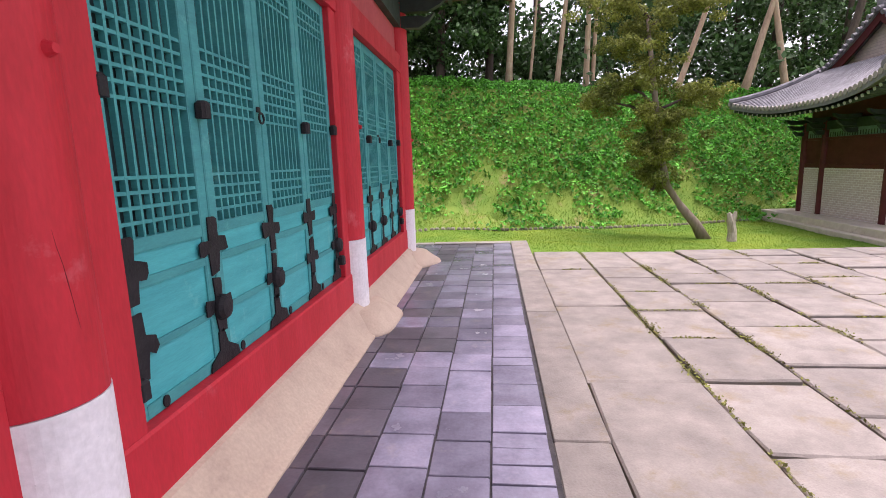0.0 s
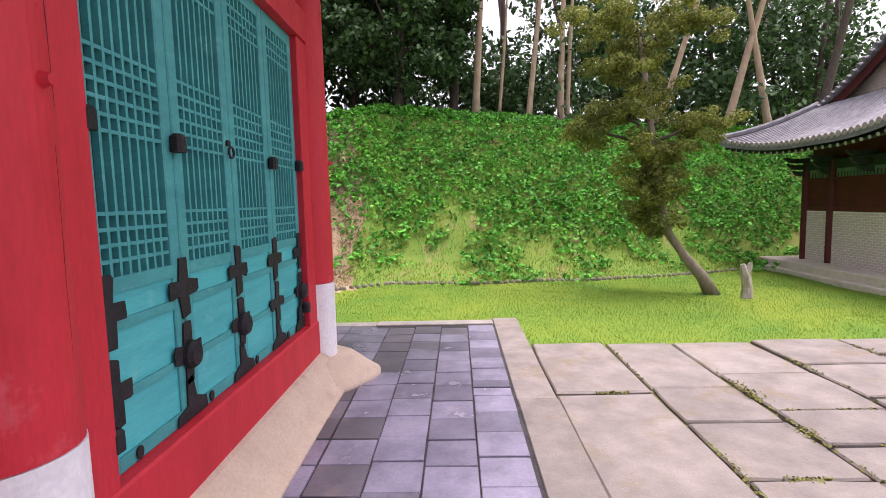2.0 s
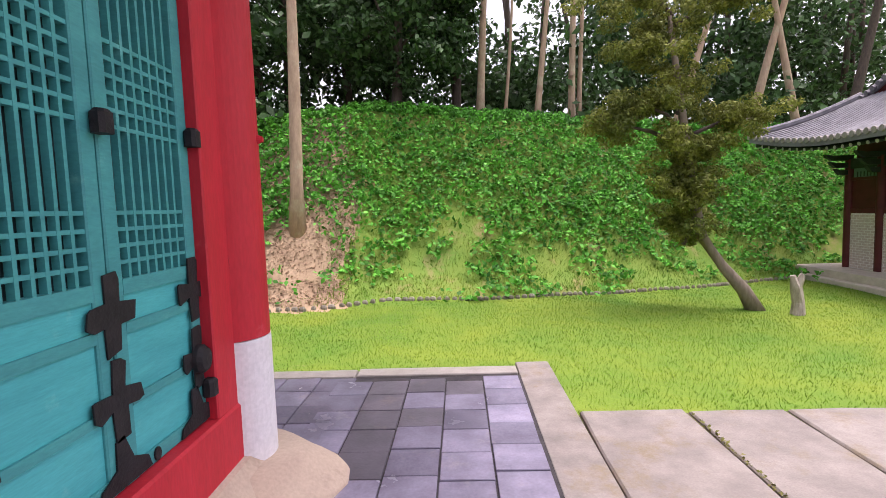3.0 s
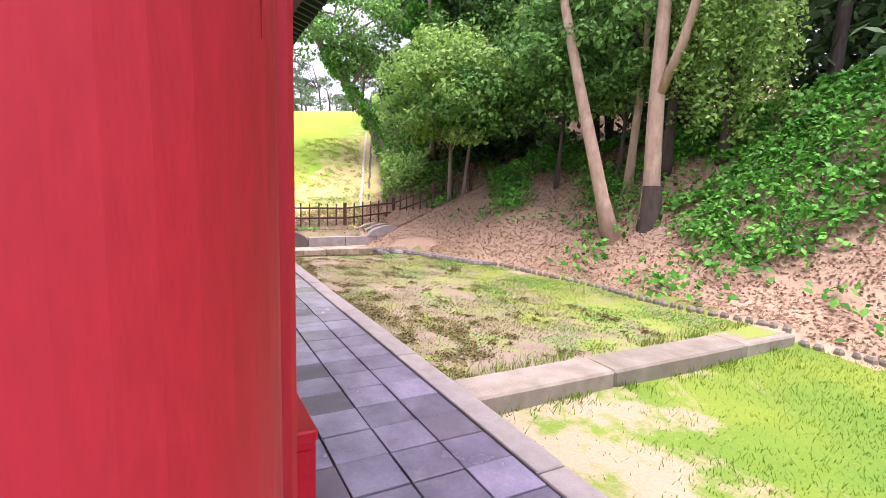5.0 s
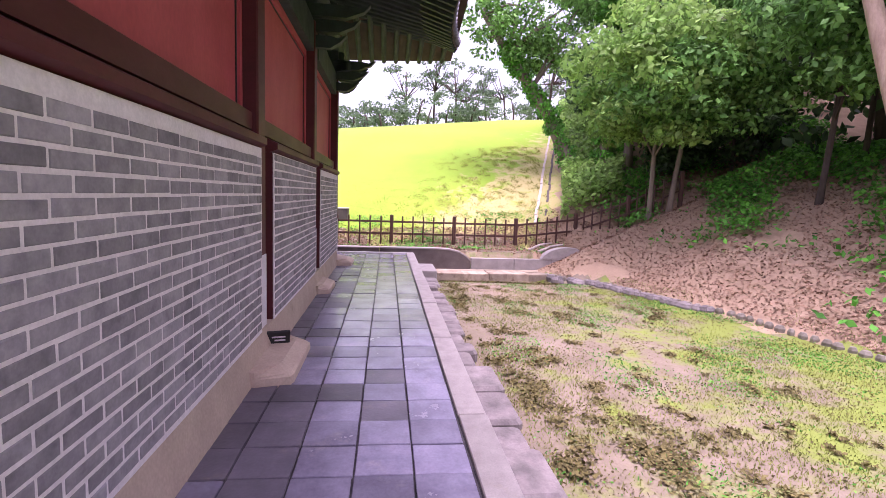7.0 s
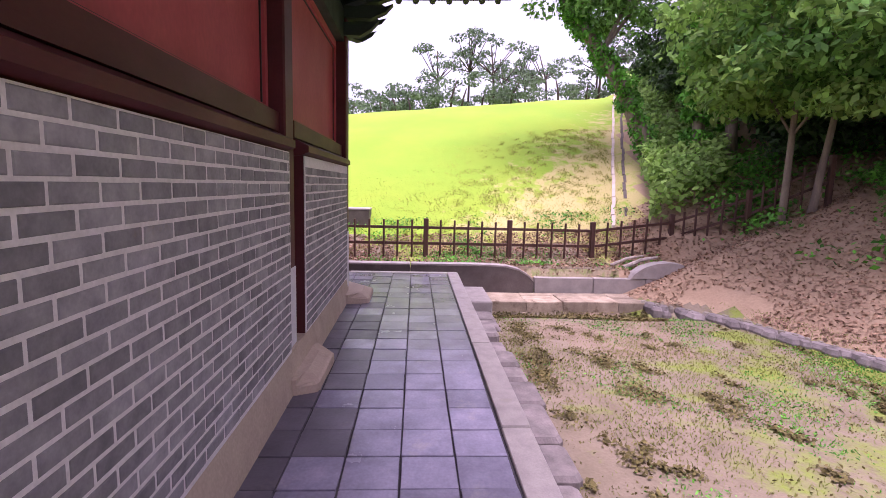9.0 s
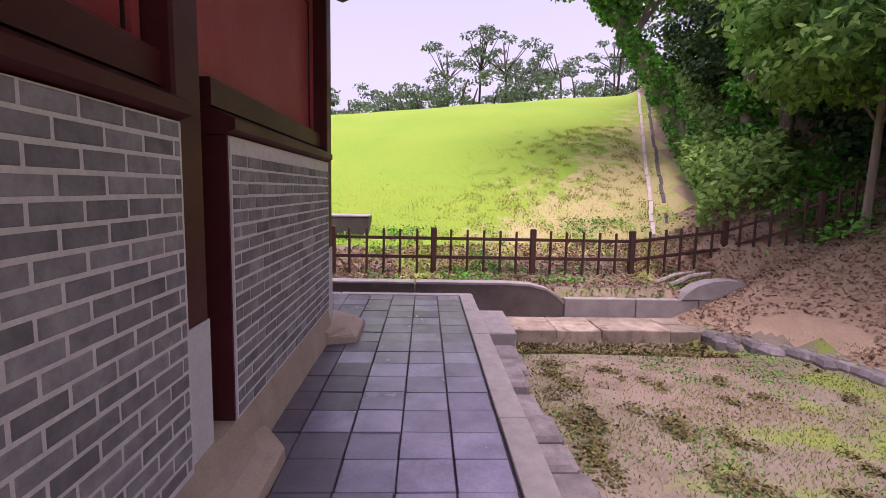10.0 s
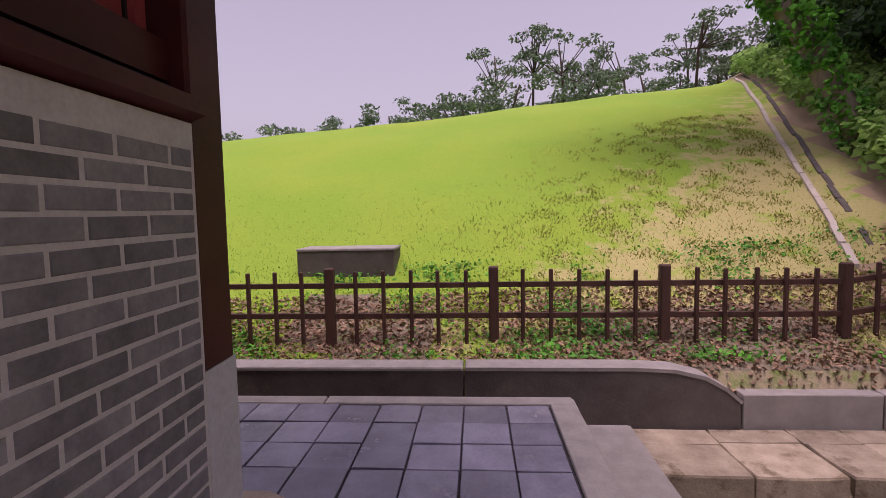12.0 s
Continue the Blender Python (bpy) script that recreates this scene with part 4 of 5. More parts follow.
for a, b in zip(posts_y[1:], posts_y):
    pn = part("brick_panel", Shape().box(PX + 0.02, PX + 0.12, a + 0.08, b - 0.08, -0.719, 0.80), MORTAR, pv, "pale brick infill")
    z = -0.70
    r = 0
    while z < 0.74:
        y = a + 0.10 + (0.09 if r % 2 else 0)
        bs = Shape()
        while y < b - 0.14:
            e = min(y + 0.18, b - 0.10)
            bs.box(PX + 0.012, PX + 0.03, y, e - 0.015, z, z + 0.055)
            y += 0.195
        ob = part("brick_course", bs, BR_PINK, pn)
        z += 0.07
        r += 1
    part("frame_beam", Shape().box(PX, PX + 0.13, a + 0.10, b - 0.10, 0.801, 0.93, 0.01), MAROON, pv)
    part("wall_board", Shape().box(PX + 0.04, PX + 0.12, a + 0.10, b - 0.10, 0.931, 1.70), MAROON, pv)
    part("rail", Shape().box(PX - 0.01, PX + 0.13, a + 0.10, b - 0.10, 1.701, 1.78), MAROON, pv)
    lp = part("light_panel", Shape().box(PX + 0.03, PX + 0.13, a + 0.16, b - 0.16, 1.781, 2.02), EAVE_LIGHT, pv, "faded green painted band")
    y = a + 0.22
    while y < b - 0.22:
        part("band_slat", Shape().box(PX + 0.018, PX + 0.0305, y, y + 0.025, 1.79, 1.93), EAVE_WOOD, lp)
        y += 0.11
    part("beam", Shape().box(PX - 0.02, PX + 0.13, a + 0.02, b - 0.02, 2.021, 2.30, 0.015), EAVE_WOOD, pv)
for y in posts_y + [17.08]:
    for z, reach in ((1.86, 0.34), (2.06, 0.50), (2.26, 0.62)):
        part("bracket_arm", Shape().prism([(PX + 0.1, z), (PX - reach * 0.75, z + 0.01), (PX - reach, z + 0.10), (PX - reach - 0.05, z + 0.18), (PX - reach * 0.7, z + 0.14), (PX + 0.1, z + 0.15)], "y", y - 0.06, y + 0.06), EAVE_WOOD, pv)
# skirt roof over the brick front, sagging to its eave, with turned-up corners
Y_N, Y_S = 21.0, 13.4


def pav(u, v):
    """u 0..1 from north to south along the eave, v 0..1 up to the foot of the gable"""
    y = Y_N - u * (Y_N - Y_S)
    k = max(0.0, 1 - (Y_N - y) / 3.2, 1 - (y - Y_S) / 3.2) ** 2
    return 9.45 - 0.35 * k + v * (1.95 + 0.35 * k), y + v * 1.35 * (2 * u - 1), 2.72 + 0.42 * k * (1 - v) + 0.68 * v + 0.53 * v * v


rs = []
for i in range(25):
    ring = [pav(i / 24, v / 8) for v in range(9)]
    rs.append(ring + [(p[0], p[1], p[2] - 0.14) for p in reversed(ring)])
part("skirt_roof", Shape().loft(rs), ROOF_TILE, pv)
EAVE_END = material("pale_rafter_end", (0.42, 0.42, 0.40), (0.30, 0.31, 0.29), 8, 0.7, 0.1, 40)
for i in range(37):
    pts = [(a, b, c + 0.03) for a, b, c in [pav(i / 36, v / 8) for v in range(9)]]
    tr = part("roof_tile", Shape().tube(pts, [0.058] * 9, 7), ROOF_TILE, pv)
    part("eave_disc", Shape().tube([(pts[0][0] - 0.03, pts[0][1], pts[0][2]), (pts[0][0] + 0.02, pts[0][1], pts[0][2])], [0.078, 0.078], 10), GRANITE, tr)
for i in range(30):
    x, y, z = pav((i + 0.5) / 30, 0)
    r = part("rafter", Shape().tube([(x + 0.10, y, z - 0.22), (PX + 0.2, y * 0.75 + 17.2 * 0.25, 2.95)], [0.05, 0.055], 8), EAVE_WOOD, pv)
    part("rafter_end", Shape().tube([(x + 0.085, y, z - 0.222), (x + 0.105, y, z - 0.217)], [0.046, 0.046], 8), EAVE_END, r)
# two hips, the north skirt, the gable with its verges, and the upper slopes
for u in (0, 1):
    hip = [pav(u, v / 8) for v in range(9)]
    part("hip_ridge", Shape().tube([(a, b, c + 0.10) for a, b, c in hip], [0.13] * 9, 10), ROOF_TILE, pv)
    part("side_skirt", Shape().loft([[(a, b, c), (16.5, b, c), (16.5, b, c - 0.12), (a, b, c - 0.12)] for a, b, c in hip]), ROOF_TILE, pv)
GX, GY, GZ, TOP_Z = 11.4, 17.2, 3.93, 5.40


def verge(t):
    """A sagging line from the foot of the gable, t = 0, to its top, t = 1."""
    return 2.46 * (1 - t), GZ + (TOP_Z - GZ) * (t * 0.72 + t * t * 0.28)


gp = part("gable_wall", Shape().prism([(GY - 2.2, GZ - 0.2), (GY + 2.2, GZ - 0.2), (GY, TOP_Z - 0.22)], "x", GX + 0.32, GX + 0.5), GABLE, pv, "pink brick gable with fine joints")
for k in range(13):
    z = GZ - 0.1 + k * 0.095
    w = 2.2 * (TOP_Z - 0.30 - z) / (TOP_Z - 0.22 - GZ + 0.2)
    if w > 0.1:
        part("gable_course", Shape().box(GX + 0.305, GX + 0.322, GY - w, GY + w, z, z + 0.07), BR_PINK, gp)
for side in (-1, 1):
    line = [verge(t / 10) for t in range(11)]
    part("upper_slope", Shape().loft([[(GX - 0.05, GY + side * d, z), (16.5, GY + side * d, z), (16.5, GY + side * d, z - 0.10), (GX - 0.05, GY + side * d, z - 0.10)] for d, z in line]), ROOF_TILE, pv)
    part("barge_board", Shape().loft([[(GX + 0.02, GY + side * d, z - 0.10), (GX + 0.06, GY + side * d, z - 0.10), (GX + 0.06, GY + side * d, z - 0.40), (GX + 0.02, GY + side * d, z - 0.40)] for d, z in line]), MAROON, pv)
    vr = part("verge_ridge", Shape().tube([(GX + 0.12, GY + side * d, z + 0.10) for d, z in line], [0.12] * 11, 10), ROOF_TILE, pv)
    for k in range(13):
        d, z = verge((k + 0.5) / 13)
        part("verge_tile", Shape().tube([(GX - 0.14, GY + side * d, z - 0.02), (GX + 0.14, GY + side * d, z + 0.06)], [0.075, 0.07], 9), ROOF_TILE, vr)
part("main_ridge", Shape().box(GX - 0.05, 16.5, GY - 0.14, GY + 0.14, TOP_Z - 0.05, TOP_Z + 0.30, 0.04), ROOF_TILE, pv)

# ---- trees ----
def trunk_path(x, y, z, top, lean, bend=0.25, n=9, seed=0):
    rnd = random.Random(seed)
    a, b = rnd.uniform(0, 6.3), rnd.uniform(0, 6.3)
    pts = []
    for i in range(n):
        t = i / (n - 1)
        pts.append((x + lean[0] * t + bend * 0.4 * math.sin(3.0 * t + a) * t, y + lean[1] * t + bend * 0.4 * math.sin(2.6 * t + b) * t, z - 0.3 + (top + 0.3) * t))
    return pts


def clumps(centres, radius, per, rng, flat=0.6):
    """Leaf places gathered in clumps round the given centres."""
    c = np.repeat(np.asarray(centres), per, axis=0)
    d = rng.normal(0, 1, c.shape)
    d /= np.linalg.norm(d, axis=1)[:, None]
    r = radius * rng.uniform(0.25, 1.0, (len(c), 1)) ** 0.6
    d[:, 2] *= flat
    return c + d * r, d


def tree(name, label, x, y, r, top, lean, bark, leaf, crown=(), per=60, n=60, size=0.1, clump=0.55, seed=1, limbs=5, group="", droop=0.0, low=0.35):
    """A tree: tapered trunk, limbs that reach into the crown, and a crown of leaf clumps. crown: centre offset and radii."""
    rnd = random.Random(seed)
    rng = np.random.default_rng(seed)
    z = fz(x, y)
    t = thing(name, label, "tree", group)
    path = trunk_path(x, y, z, top, lean, seed=seed)
    rad = [r * (1.35 if i == 0 else 1.0) * (1 - 0.62 * i / (len(path) - 1)) for i in range(len(path))]
    part("trunk", Shape().tube(path, rad, 12, 0.10), bark, t, smooth=True)
    if crown:
        cx, cy, cz, rx, ry, rz = crown
        centre = np.array((x + cx, y + cy, z + cz))
        d = rng.normal(0, 1, (n, 3))
        d /= np.linalg.norm(d, axis=1)[:, None]
        rr = rng.uniform(0.25, 1.0, (n, 1)) ** 0.45
        cen = centre + d * rr * np.array((rx, ry, rz))
        cen[:, 2] += 0.25 * np.sin(cen[:, 0] * 2.1) * rz * 0.5
        for k in range(limbs):
            end = Vector(cen[k * (n // max(limbs, 1)) % n])
            s = Vector(path[rnd.randint(int(len(path) * low), len(path) - 1)])
            mid = (s + end) / 2 + Vector((rnd.uniform(-.2, .2), rnd.uniform(-.2, .2), 0.15))
            part("limb", Shape().tube([s, mid, end], [r * 0.38, r * 0.25, r * 0.08], 7, 0.1), bark, t, smooth=True)
        pts, nr = clumps(cen, clump, per, rng, 0.55)
        if droop:
            pts[:, 2] -= droop * rng.uniform(0, 1, len(pts)) ** 1.5
        nr[:, 2] += 0.6
        flat_cloud("crown", pts, nr, size * rng.uniform(0.6, 1.25, len(pts)), leaf, t, rng=rng)
    return t


# leaning juniper on the lawn with its dead stump
jz = fz(6.45, 15.95)
jt = thing("juniper_tree", "leaning old juniper with yellow-green foliage on the lawn", "tree")
path = [(6.45, 15.95, jz - 0.1), (6.15, 15.95, jz + 0.45), (5.75, 16.0, jz + 0.95), (5.30, 16.0, jz + 1.6), (5.12, 16.0, jz + 2.4), (4.98, 16.0, jz + 3.5), (4.8, 16.0, jz + 4.7), (4.6, 16.0, jz + 6.2)]
part("trunk", Shape().tube(path, [0.19, 0.14, 0.11, 0.11, 0.10, 0.09, 0.075, 0.05], 12, 0.25), BARK_GREY, jt, smooth=True)
rng = np.random.default_rng(77)
cen = []
for cx, cz, rx, rz, k in ((5.15, 1.95, 0.50, 0.35, 18), (4.98, 2.65, 0.65, 0.5, 30), (4.9, 3.4, 0.7, 0.5, 28), (6.05, 4.15, 0.75, 0.24, 24), (5.5, 3.6, 0.4, 0.3, 12), (3.5, 4.05, 0.42, 0.38, 18),
                          (4.1, 4.4, 0.4, 0.4, 12), (4.75, 4.7, 0.8, 0.5, 28), (4.3, 5.8, 1.0, 0.6, 34), (5.5, 6.5, 1.0, 0.5, 28), (3.8, 6.7, 0.8, 0.5, 22)):
    d = rng.normal(0, 0.55, (k, 3))
    cen.append(np.array((cx, 16.0, jz + cz)) + d * np.array((rx, 0.6, rz)))
    part("limb", Shape().tube([(5.0 - 0.05 * cz, 16.0, jz + cz - 0.5), ((5.0 + cx) / 2, 16.0, jz + cz - 0.2), (cx, 16.0, jz + cz)], [0.05, 0.04, 0.02], 6), BARK, jt)
cen = np.concatenate(cen)
pts, nr = clumps(cen, 0.27, 210, rng, 0.6)
nr[:, 2] += 0.5
flat_cloud("crown", pts, nr, rng.uniform(0.025, 0.06, len(pts)), JUNIPER, jt, rng=rng, aspect=0.4)
s = Shape().tube([(6.95, 15.4, jz - 0.1), (6.97, 15.4, jz + 0.25), (6.90, 15.4, jz + 0.55), (6.84, 15.42, jz + 0.80)], [0.15, 0.11, 0.10, 0.05], 10, 0.35)
s.tube([(6.90, 15.4, jz + 0.5), (6.98, 15.38, jz + 0.72), (7.0, 15.38, jz + 0.84)], [0.08, 0.07, 0.035], 8, 0.3)
tagged(part("dead_stump", s, DEADWOOD), "bleached dead tree stump on the lawn", "tree stump")

# pines on the bank
tree("pine_tree", "pale leaning pine trunk on the brown bank", -8.35, 15.9, 0.17, 9, (-3.1, -0.2), BARK_PALE, LEAF, (-2, 0.5, 10.5, 2.2, 2.2, 1.3), 40, 40, 0.10, 0.6, 5, 4, "bank pines", low=0.75)
pz = tree("pine_tree", "thick pale forked pine trunk with dark foot", -7.87, 16.4, 0.20, 9, (-0.5, 0.4), BARK_PALE, LEAF, (-0.3, 0.5, 10.5, 2.2, 2.2, 1.3), 40, 40, 0.10, 0.6, 6, 4, "bank pines", low=0.75)
z0 = fz(-7.87, 16.4)
part("fork", Shape().tube([(-7.95, 16.5, z0 + 2.7), (-7.6, 16.6, z0 + 3.6), (-7.25, 16.7, z0 + 5.0), (-6.9, 16.8, z0 + 7)], [0.10, 0.095, 0.08, 0.06], 10), BARK_PALE, pz, smooth=True)
part("foot", Shape().tube([(-7.87, 16.4, z0 - 0.25), (-7.87, 16.4, z0 + 0.2), (-7.89, 16.41, z0 + 0.75)], [0.29, 0.225, 0.195], 14, 0.12), BARK, pz, "dark cracked bark at the foot")
tree("pine_tree", "slim pale pine trunk between two others", -9.3, 17.2, 0.11, 9, (0.2, 0.4), BARK_PALE, LEAF, (0, 0.5, 10.5, 1.8, 1.8, 1.2), 40, 30, 0.10, 0.6, 7, 3, "bank pines", low=0.75)
tree("pine_tree", "dark slim trunk behind the pines", -8.6, 17.6, 0.13, 8, (0.2, 0.4), BARK, LEAF_DARK, (), seed=71)
tree("pine_tree", "single straight pale pine trunk on the bank", -3.75, 16.9, 0.17, 10, (0.15, 0.4), BARK_PALE, LEAF, (0.3, 0.5, 11, 2.0, 2.0, 1.2), 40, 36, 0.10, 0.6, 8, 3, "bank pines", low=0.75)
tree("dark_tree", "dark leaning tree trunk high on the bank", -7.0, 21.0, 0.17, 8, (0.4, 0.3), BARK, LEAF_DARK, (0.4, 0.4, 7.5, 2.5, 2, 1.6), 50, 50, 0.12, 0.6, 9, 5)

# trunks along the top of the bank seen past the doors
for k, (x, y, r, top, lean, bark) in enumerate(((0.95, 23.2, 0.15, 10, (0.5, 0.2), BARK_PALE), (1.85, 23.6, 0.07, 7, (0.6, 0.2), BARK_PALE), (3.0, 23.6, 0.13, 7, (0.7, 0.3), BARK_PALE),
                                               (4.3, 23.8, 0.14, 9, (0.2, 0.1), BARK_PALE), (4.6, 24.0, 0.10, 9, (0.5, 0.3), BARK_PALE), (8.2, 24.6, 0.14, 9, (3.2, 0.3), BARK_PALE),
                                               (11.4, 25.2, 0.17, 9, (2.6, 0.3), BARK_PALE), (13.4, 25.2, 0.16, 9, (-1.6, 0.3), BARK_PALE), (15.2, 25.4, 0.20, 10, (2.4, 0.3), BARK))):
    tree("forest_tree", "pale bare trunk at the top of the green bank", x, y, r, top, lean, bark, LEAF, (lean[0], lean[1], top + 0.6, 2.2, 2.0, 1.4), 50, 10 if k < 4 else 30, 0.11, 0.6, 20 + k, 4, "bank top trees", low=0.7)

# broadleaf trees
tree("broadleaf_tree", "dense dark broadleaf tree on the bank", -1.9, 22.3, 0.2, 6, (0.2, 0.2), BARK, LEAF_DARK, (0, 0, 3.6, 2.9, 2.0, 3.0), 80, 150, 0.12, 0.6, 31, 8)
tree("broadleaf_tree", "dense dark broadleaf tree on the bank", 0.1, 24.2, 0.2, 7, (0.2, 0.2), BARK, LEAF_DARK, (-0.6, 0, 5.0, 2.0, 2.0, 3.0), 80, 90, 0.12, 0.6, 32, 8)
tree("weeping_tree", "light green weeping tree on the bank", -7.5, 18.1, 0.13, 6, (0.3, 0.1), BARK, LEAF_LIGHT, (0, 0, 3.7, 1.2, 1.5, 2.0), 130, 85, 0.065, 0.30, 33, 6, droop=1.9)
for k, (x, y, leaf, cz, rx, rz, lab) in enumerate(((-14.35, 14.95, LEAF_LIGHT, 3.4, 2.3, 1.7, "bright green maple over the fence end"), (-14.2, 15.35, LEAF, 2.8, 2.3, 1.2, "slim leaning maple beside the fence"),
                                                  (-11.6, 16.9, LEAF, 3.2, 1.9, 1.5, "green maple on the wooded bank"), (-10.0, 17.6, LEAF, 3.6, 1.9, 1.9, "green maple on the wooded bank"),
                                                  (-12.4, 18.6, LEAF_LIGHT, 4.8, 2.2, 1.8, "tall light green maple on the bank"), (-16.8, 17.2, LEAF, 4.2, 2.2, 2.2, "green maple at the woodland edge"))):
    tree("maple_tree", lab, x, y, 0.066, 4.6, (0.25, 0.55 if k == 1 else 0.1), BARK_GREY if k < 2 else BARK, leaf, (0.3, -0.3, cz, rx, 1.7, rz), 95, 100, 0.085, 0.55, 34 + k, 8, "maples")
it = thing("ivy_tree", "leaning trunk wrapped in ivy over the grass slope", "tree", "ivy trees")
z0 = fz(-18.6, 14.7)
line = [(-18.6, 14.75, z0 - 0.3), (-18.62, 14.3, z0 + 0.5), (-18.7, 13.75, 3.85), (-18.75, 13.1, 4.8), (-18.85, 12.3, 5.8), (-18.9, 11.5, 7.0)]
part("trunk", Shape().tube(line, [0.27, 0.21, 0.19, 0.17, 0.14, 0.09], 12, 0.1), BARK_GREY, it, smooth=True)
rng = np.random.default_rng(47)
along = rng.uniform(0, 4.2, 170)
k = along.astype(int)
cen = np.array(line)[k] + (np.array(line)[k + 1] - np.array(line)[k]) * (along - k)[:, None] + rng.normal(0, 0.12, (170, 3))
pts, nr = clumps(cen, 0.20, 46, rng, 0.9)
flat_cloud("ivy", pts, nr + np.array((0.4, -0.2, 0.3)), rng.uniform(0.035, 0.075, len(pts)), IVY, it, rng=rng)["label"] = "glossy ivy round the trunk"
d = rng.normal(0, 1, (150, 3))
d /= np.linalg.norm(d, axis=1)[:, None]
cen = np.array((-19.0, 13.2, 7.2)) + d * rng.uniform(0.3, 1.0, (150, 1)) ** 0.5 * np.array((1.7, 2.5, 1.9))
cen = cen[cen[:, 2] > 4.4 + 0.75 * (12.8 - cen[:, 1]).clip(-1.2, 3)]
for c in cen[::14]:
    a = Vector(line[3 + int(rng.integers(0, 3))])
    part("limb", Shape().tube([a, (a + Vector(c)) / 2 + Vector((0, 0, 0.2)), c], [0.06, 0.04, 0.012], 6), BARK_GREY, it)
pts, nr = clumps(cen, 0.5, 75, rng, 0.5)
nr[:, 2] += 0.6
flat_cloud("crown", pts, nr, rng.uniform(0.045, 0.10, len(pts)), LEAF, it, rng=rng)
tree("ivy_tree", "tall trunk wrapped in ivy at the woodland edge", -17.5, 15.1, 0.15, 8, (-0.3, 0.1), BARK_GREY, IVY, (-0.1, 0, 3.0, 0.35, 0.35, 3.2), 80, 90, 0.06, 0.28, 48, 2, "ivy trees")
tree("ivy_tree", "trunk wrapped in ivy behind the fence", -17.3, 15.8, 0.14, 8, (-0.2, -0.2), BARK_GREY, IVY, (-0.1, 0, 3.0, 0.32, 0.32, 3.0), 80, 80, 0.06, 0.28, 49, 2, "ivy trees")
for k, (x, y, cz, r, leaf) in enumerate(((-16.2, 16.4, 1.2, 1.1, LEAF_DARK), (-17.9, 17.0, 1.6, 1.3, LEAF), (-19.8, 16.6, 1.5, 1.2, LEAF_DARK), (-21.8, 17.4, 1.6, 1.4, LEAF_DARK), (-18.8, 18.4, 2.4, 1.6, LEAF_DARK), (-15.2, 17.6, 1.6, 1.3, LEAF_DARK), (-23.8, 17.6, 1.6, 1.5, LEAF_DARK))):
    tree("shrub", "dense dark green shrub in the woodland", x, y, 0.06, 1.8, (0.1, 0.1), BARK, leaf, (0, 0, cz, r, r, cz * 0.8), 85, 60, 0.085, 0.5, 60 + k, 5, "woodland shrubs", low=0.1)
tree("broadleaf_tree", "dark spreading tree over the drain", -20.5, 17.0, 0.22, 7, (-0.6, -0.8), BARK, LEAF_DARK, (-0.5, 0.6, 6.0, 3.0, 2.2, 1.9), 80, 130, 0.12, 0.6, 39, 8)
tree("broadleaf_tree", "dark spreading tree over the bank", -17.5, 18.5, 0.22, 8, (0.2, -0.8), BARK, LEAF_DARK, (0.2, -0.9, 5.8, 3.2, 2.6, 2.6), 80, 150, 0.12, 0.6, 40, 8)
tree("broadleaf_tree", "green tree on the wooded bank", -10.2, 20.5, 0.2, 7, (0.2, -0.4), BARK, LEAF, (0.2, -0.6, 5.4, 2.6, 2.2, 2.4), 80, 120, 0.12, 0.6, 41, 8)

# far woods behind, one mass
rng = np.random.default_rng(5)
cen = []
for k in range(230):
    x = rng.uniform(-30, 22)
    y = float(np.interp(x, BX, BY)) + rng.uniform(7.5, 15)
    gap = -0.6 < x < 4.6
    cen.append((x, y, fz(x, y) + rng.uniform(0.3, 2.0 if gap else 9.5)))
cen = np.array(cen)
big = np.repeat(cen, 14, axis=0) + rng.normal(0, 1.2, (len(cen) * 14, 3))
pts, nr = clumps(big, 0.8, 30, rng, 0.7)
woods = flat_cloud("far_woods_foliage", pts, nr + np.array((0, 0, 0.5)), rng.uniform(0.10, 0.22, len(pts)), LEAF_DARK, rng=rng)
tagged(woods, "dark dense foliage of the woods on the bank", "foliage", "", "stuff")
s = Shape()
for k in range(40):
    x = rng.uniform(-30, 22)
    y = float(np.interp(x, BX, BY)) + rng.uniform(6.5, 14)
    z = fz(x, y)
    lx = rng.uniform(-2.2, 2.2)
    s.tube([(x, y, z - 0.3), (x + lx * 0.4, y, z + 4), (x + lx, y, z + 10)], [0.16, 0.13, 0.08], 7)
tagged(part("far_woods_trunks", s, BARK, smooth=True), "dark trunks of the woods on the bank", "trunks", "", "stuff")

# low woods along the skyline of the mound
s = Shape()
P = []
for k in range(120):
    y = -32 + k * 0.5 + rng.uniform(-0.4, 0.4)
    x = -36 + rng.uniform(-6, 2)
    z = fz(x, y)
    tall = 9 < y < 21 and k % 3 == 0
    h = rng.uniform(1.0, 2.1) + (rng.uniform(2.0, 4.2) if tall else 0)
    ax = rng.uniform(-0.7, 0.7)
    s.tube([(x, y, z - 1), (x + ax * 0.3, y + ax * 0.4, z + h * 0.6), (x + ax, y + ax, z + h)], [0.08, 0.06, 0.03], 6)
    for j in range(11 if tall else 8):
        P.append((x + ax + rng.uniform(-1.2, 1.2), y + ax + rng.uniform(-1.7, 1.7), z + h + rng.uniform(-1.8 if tall else -0.9, 0.4)))
        if tall:
            s.tube([(x + ax * 0.5, y + ax * 0.6, z + h * 0.6), P[-1]], [0.04, 0.015], 5)
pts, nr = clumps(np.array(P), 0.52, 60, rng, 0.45)
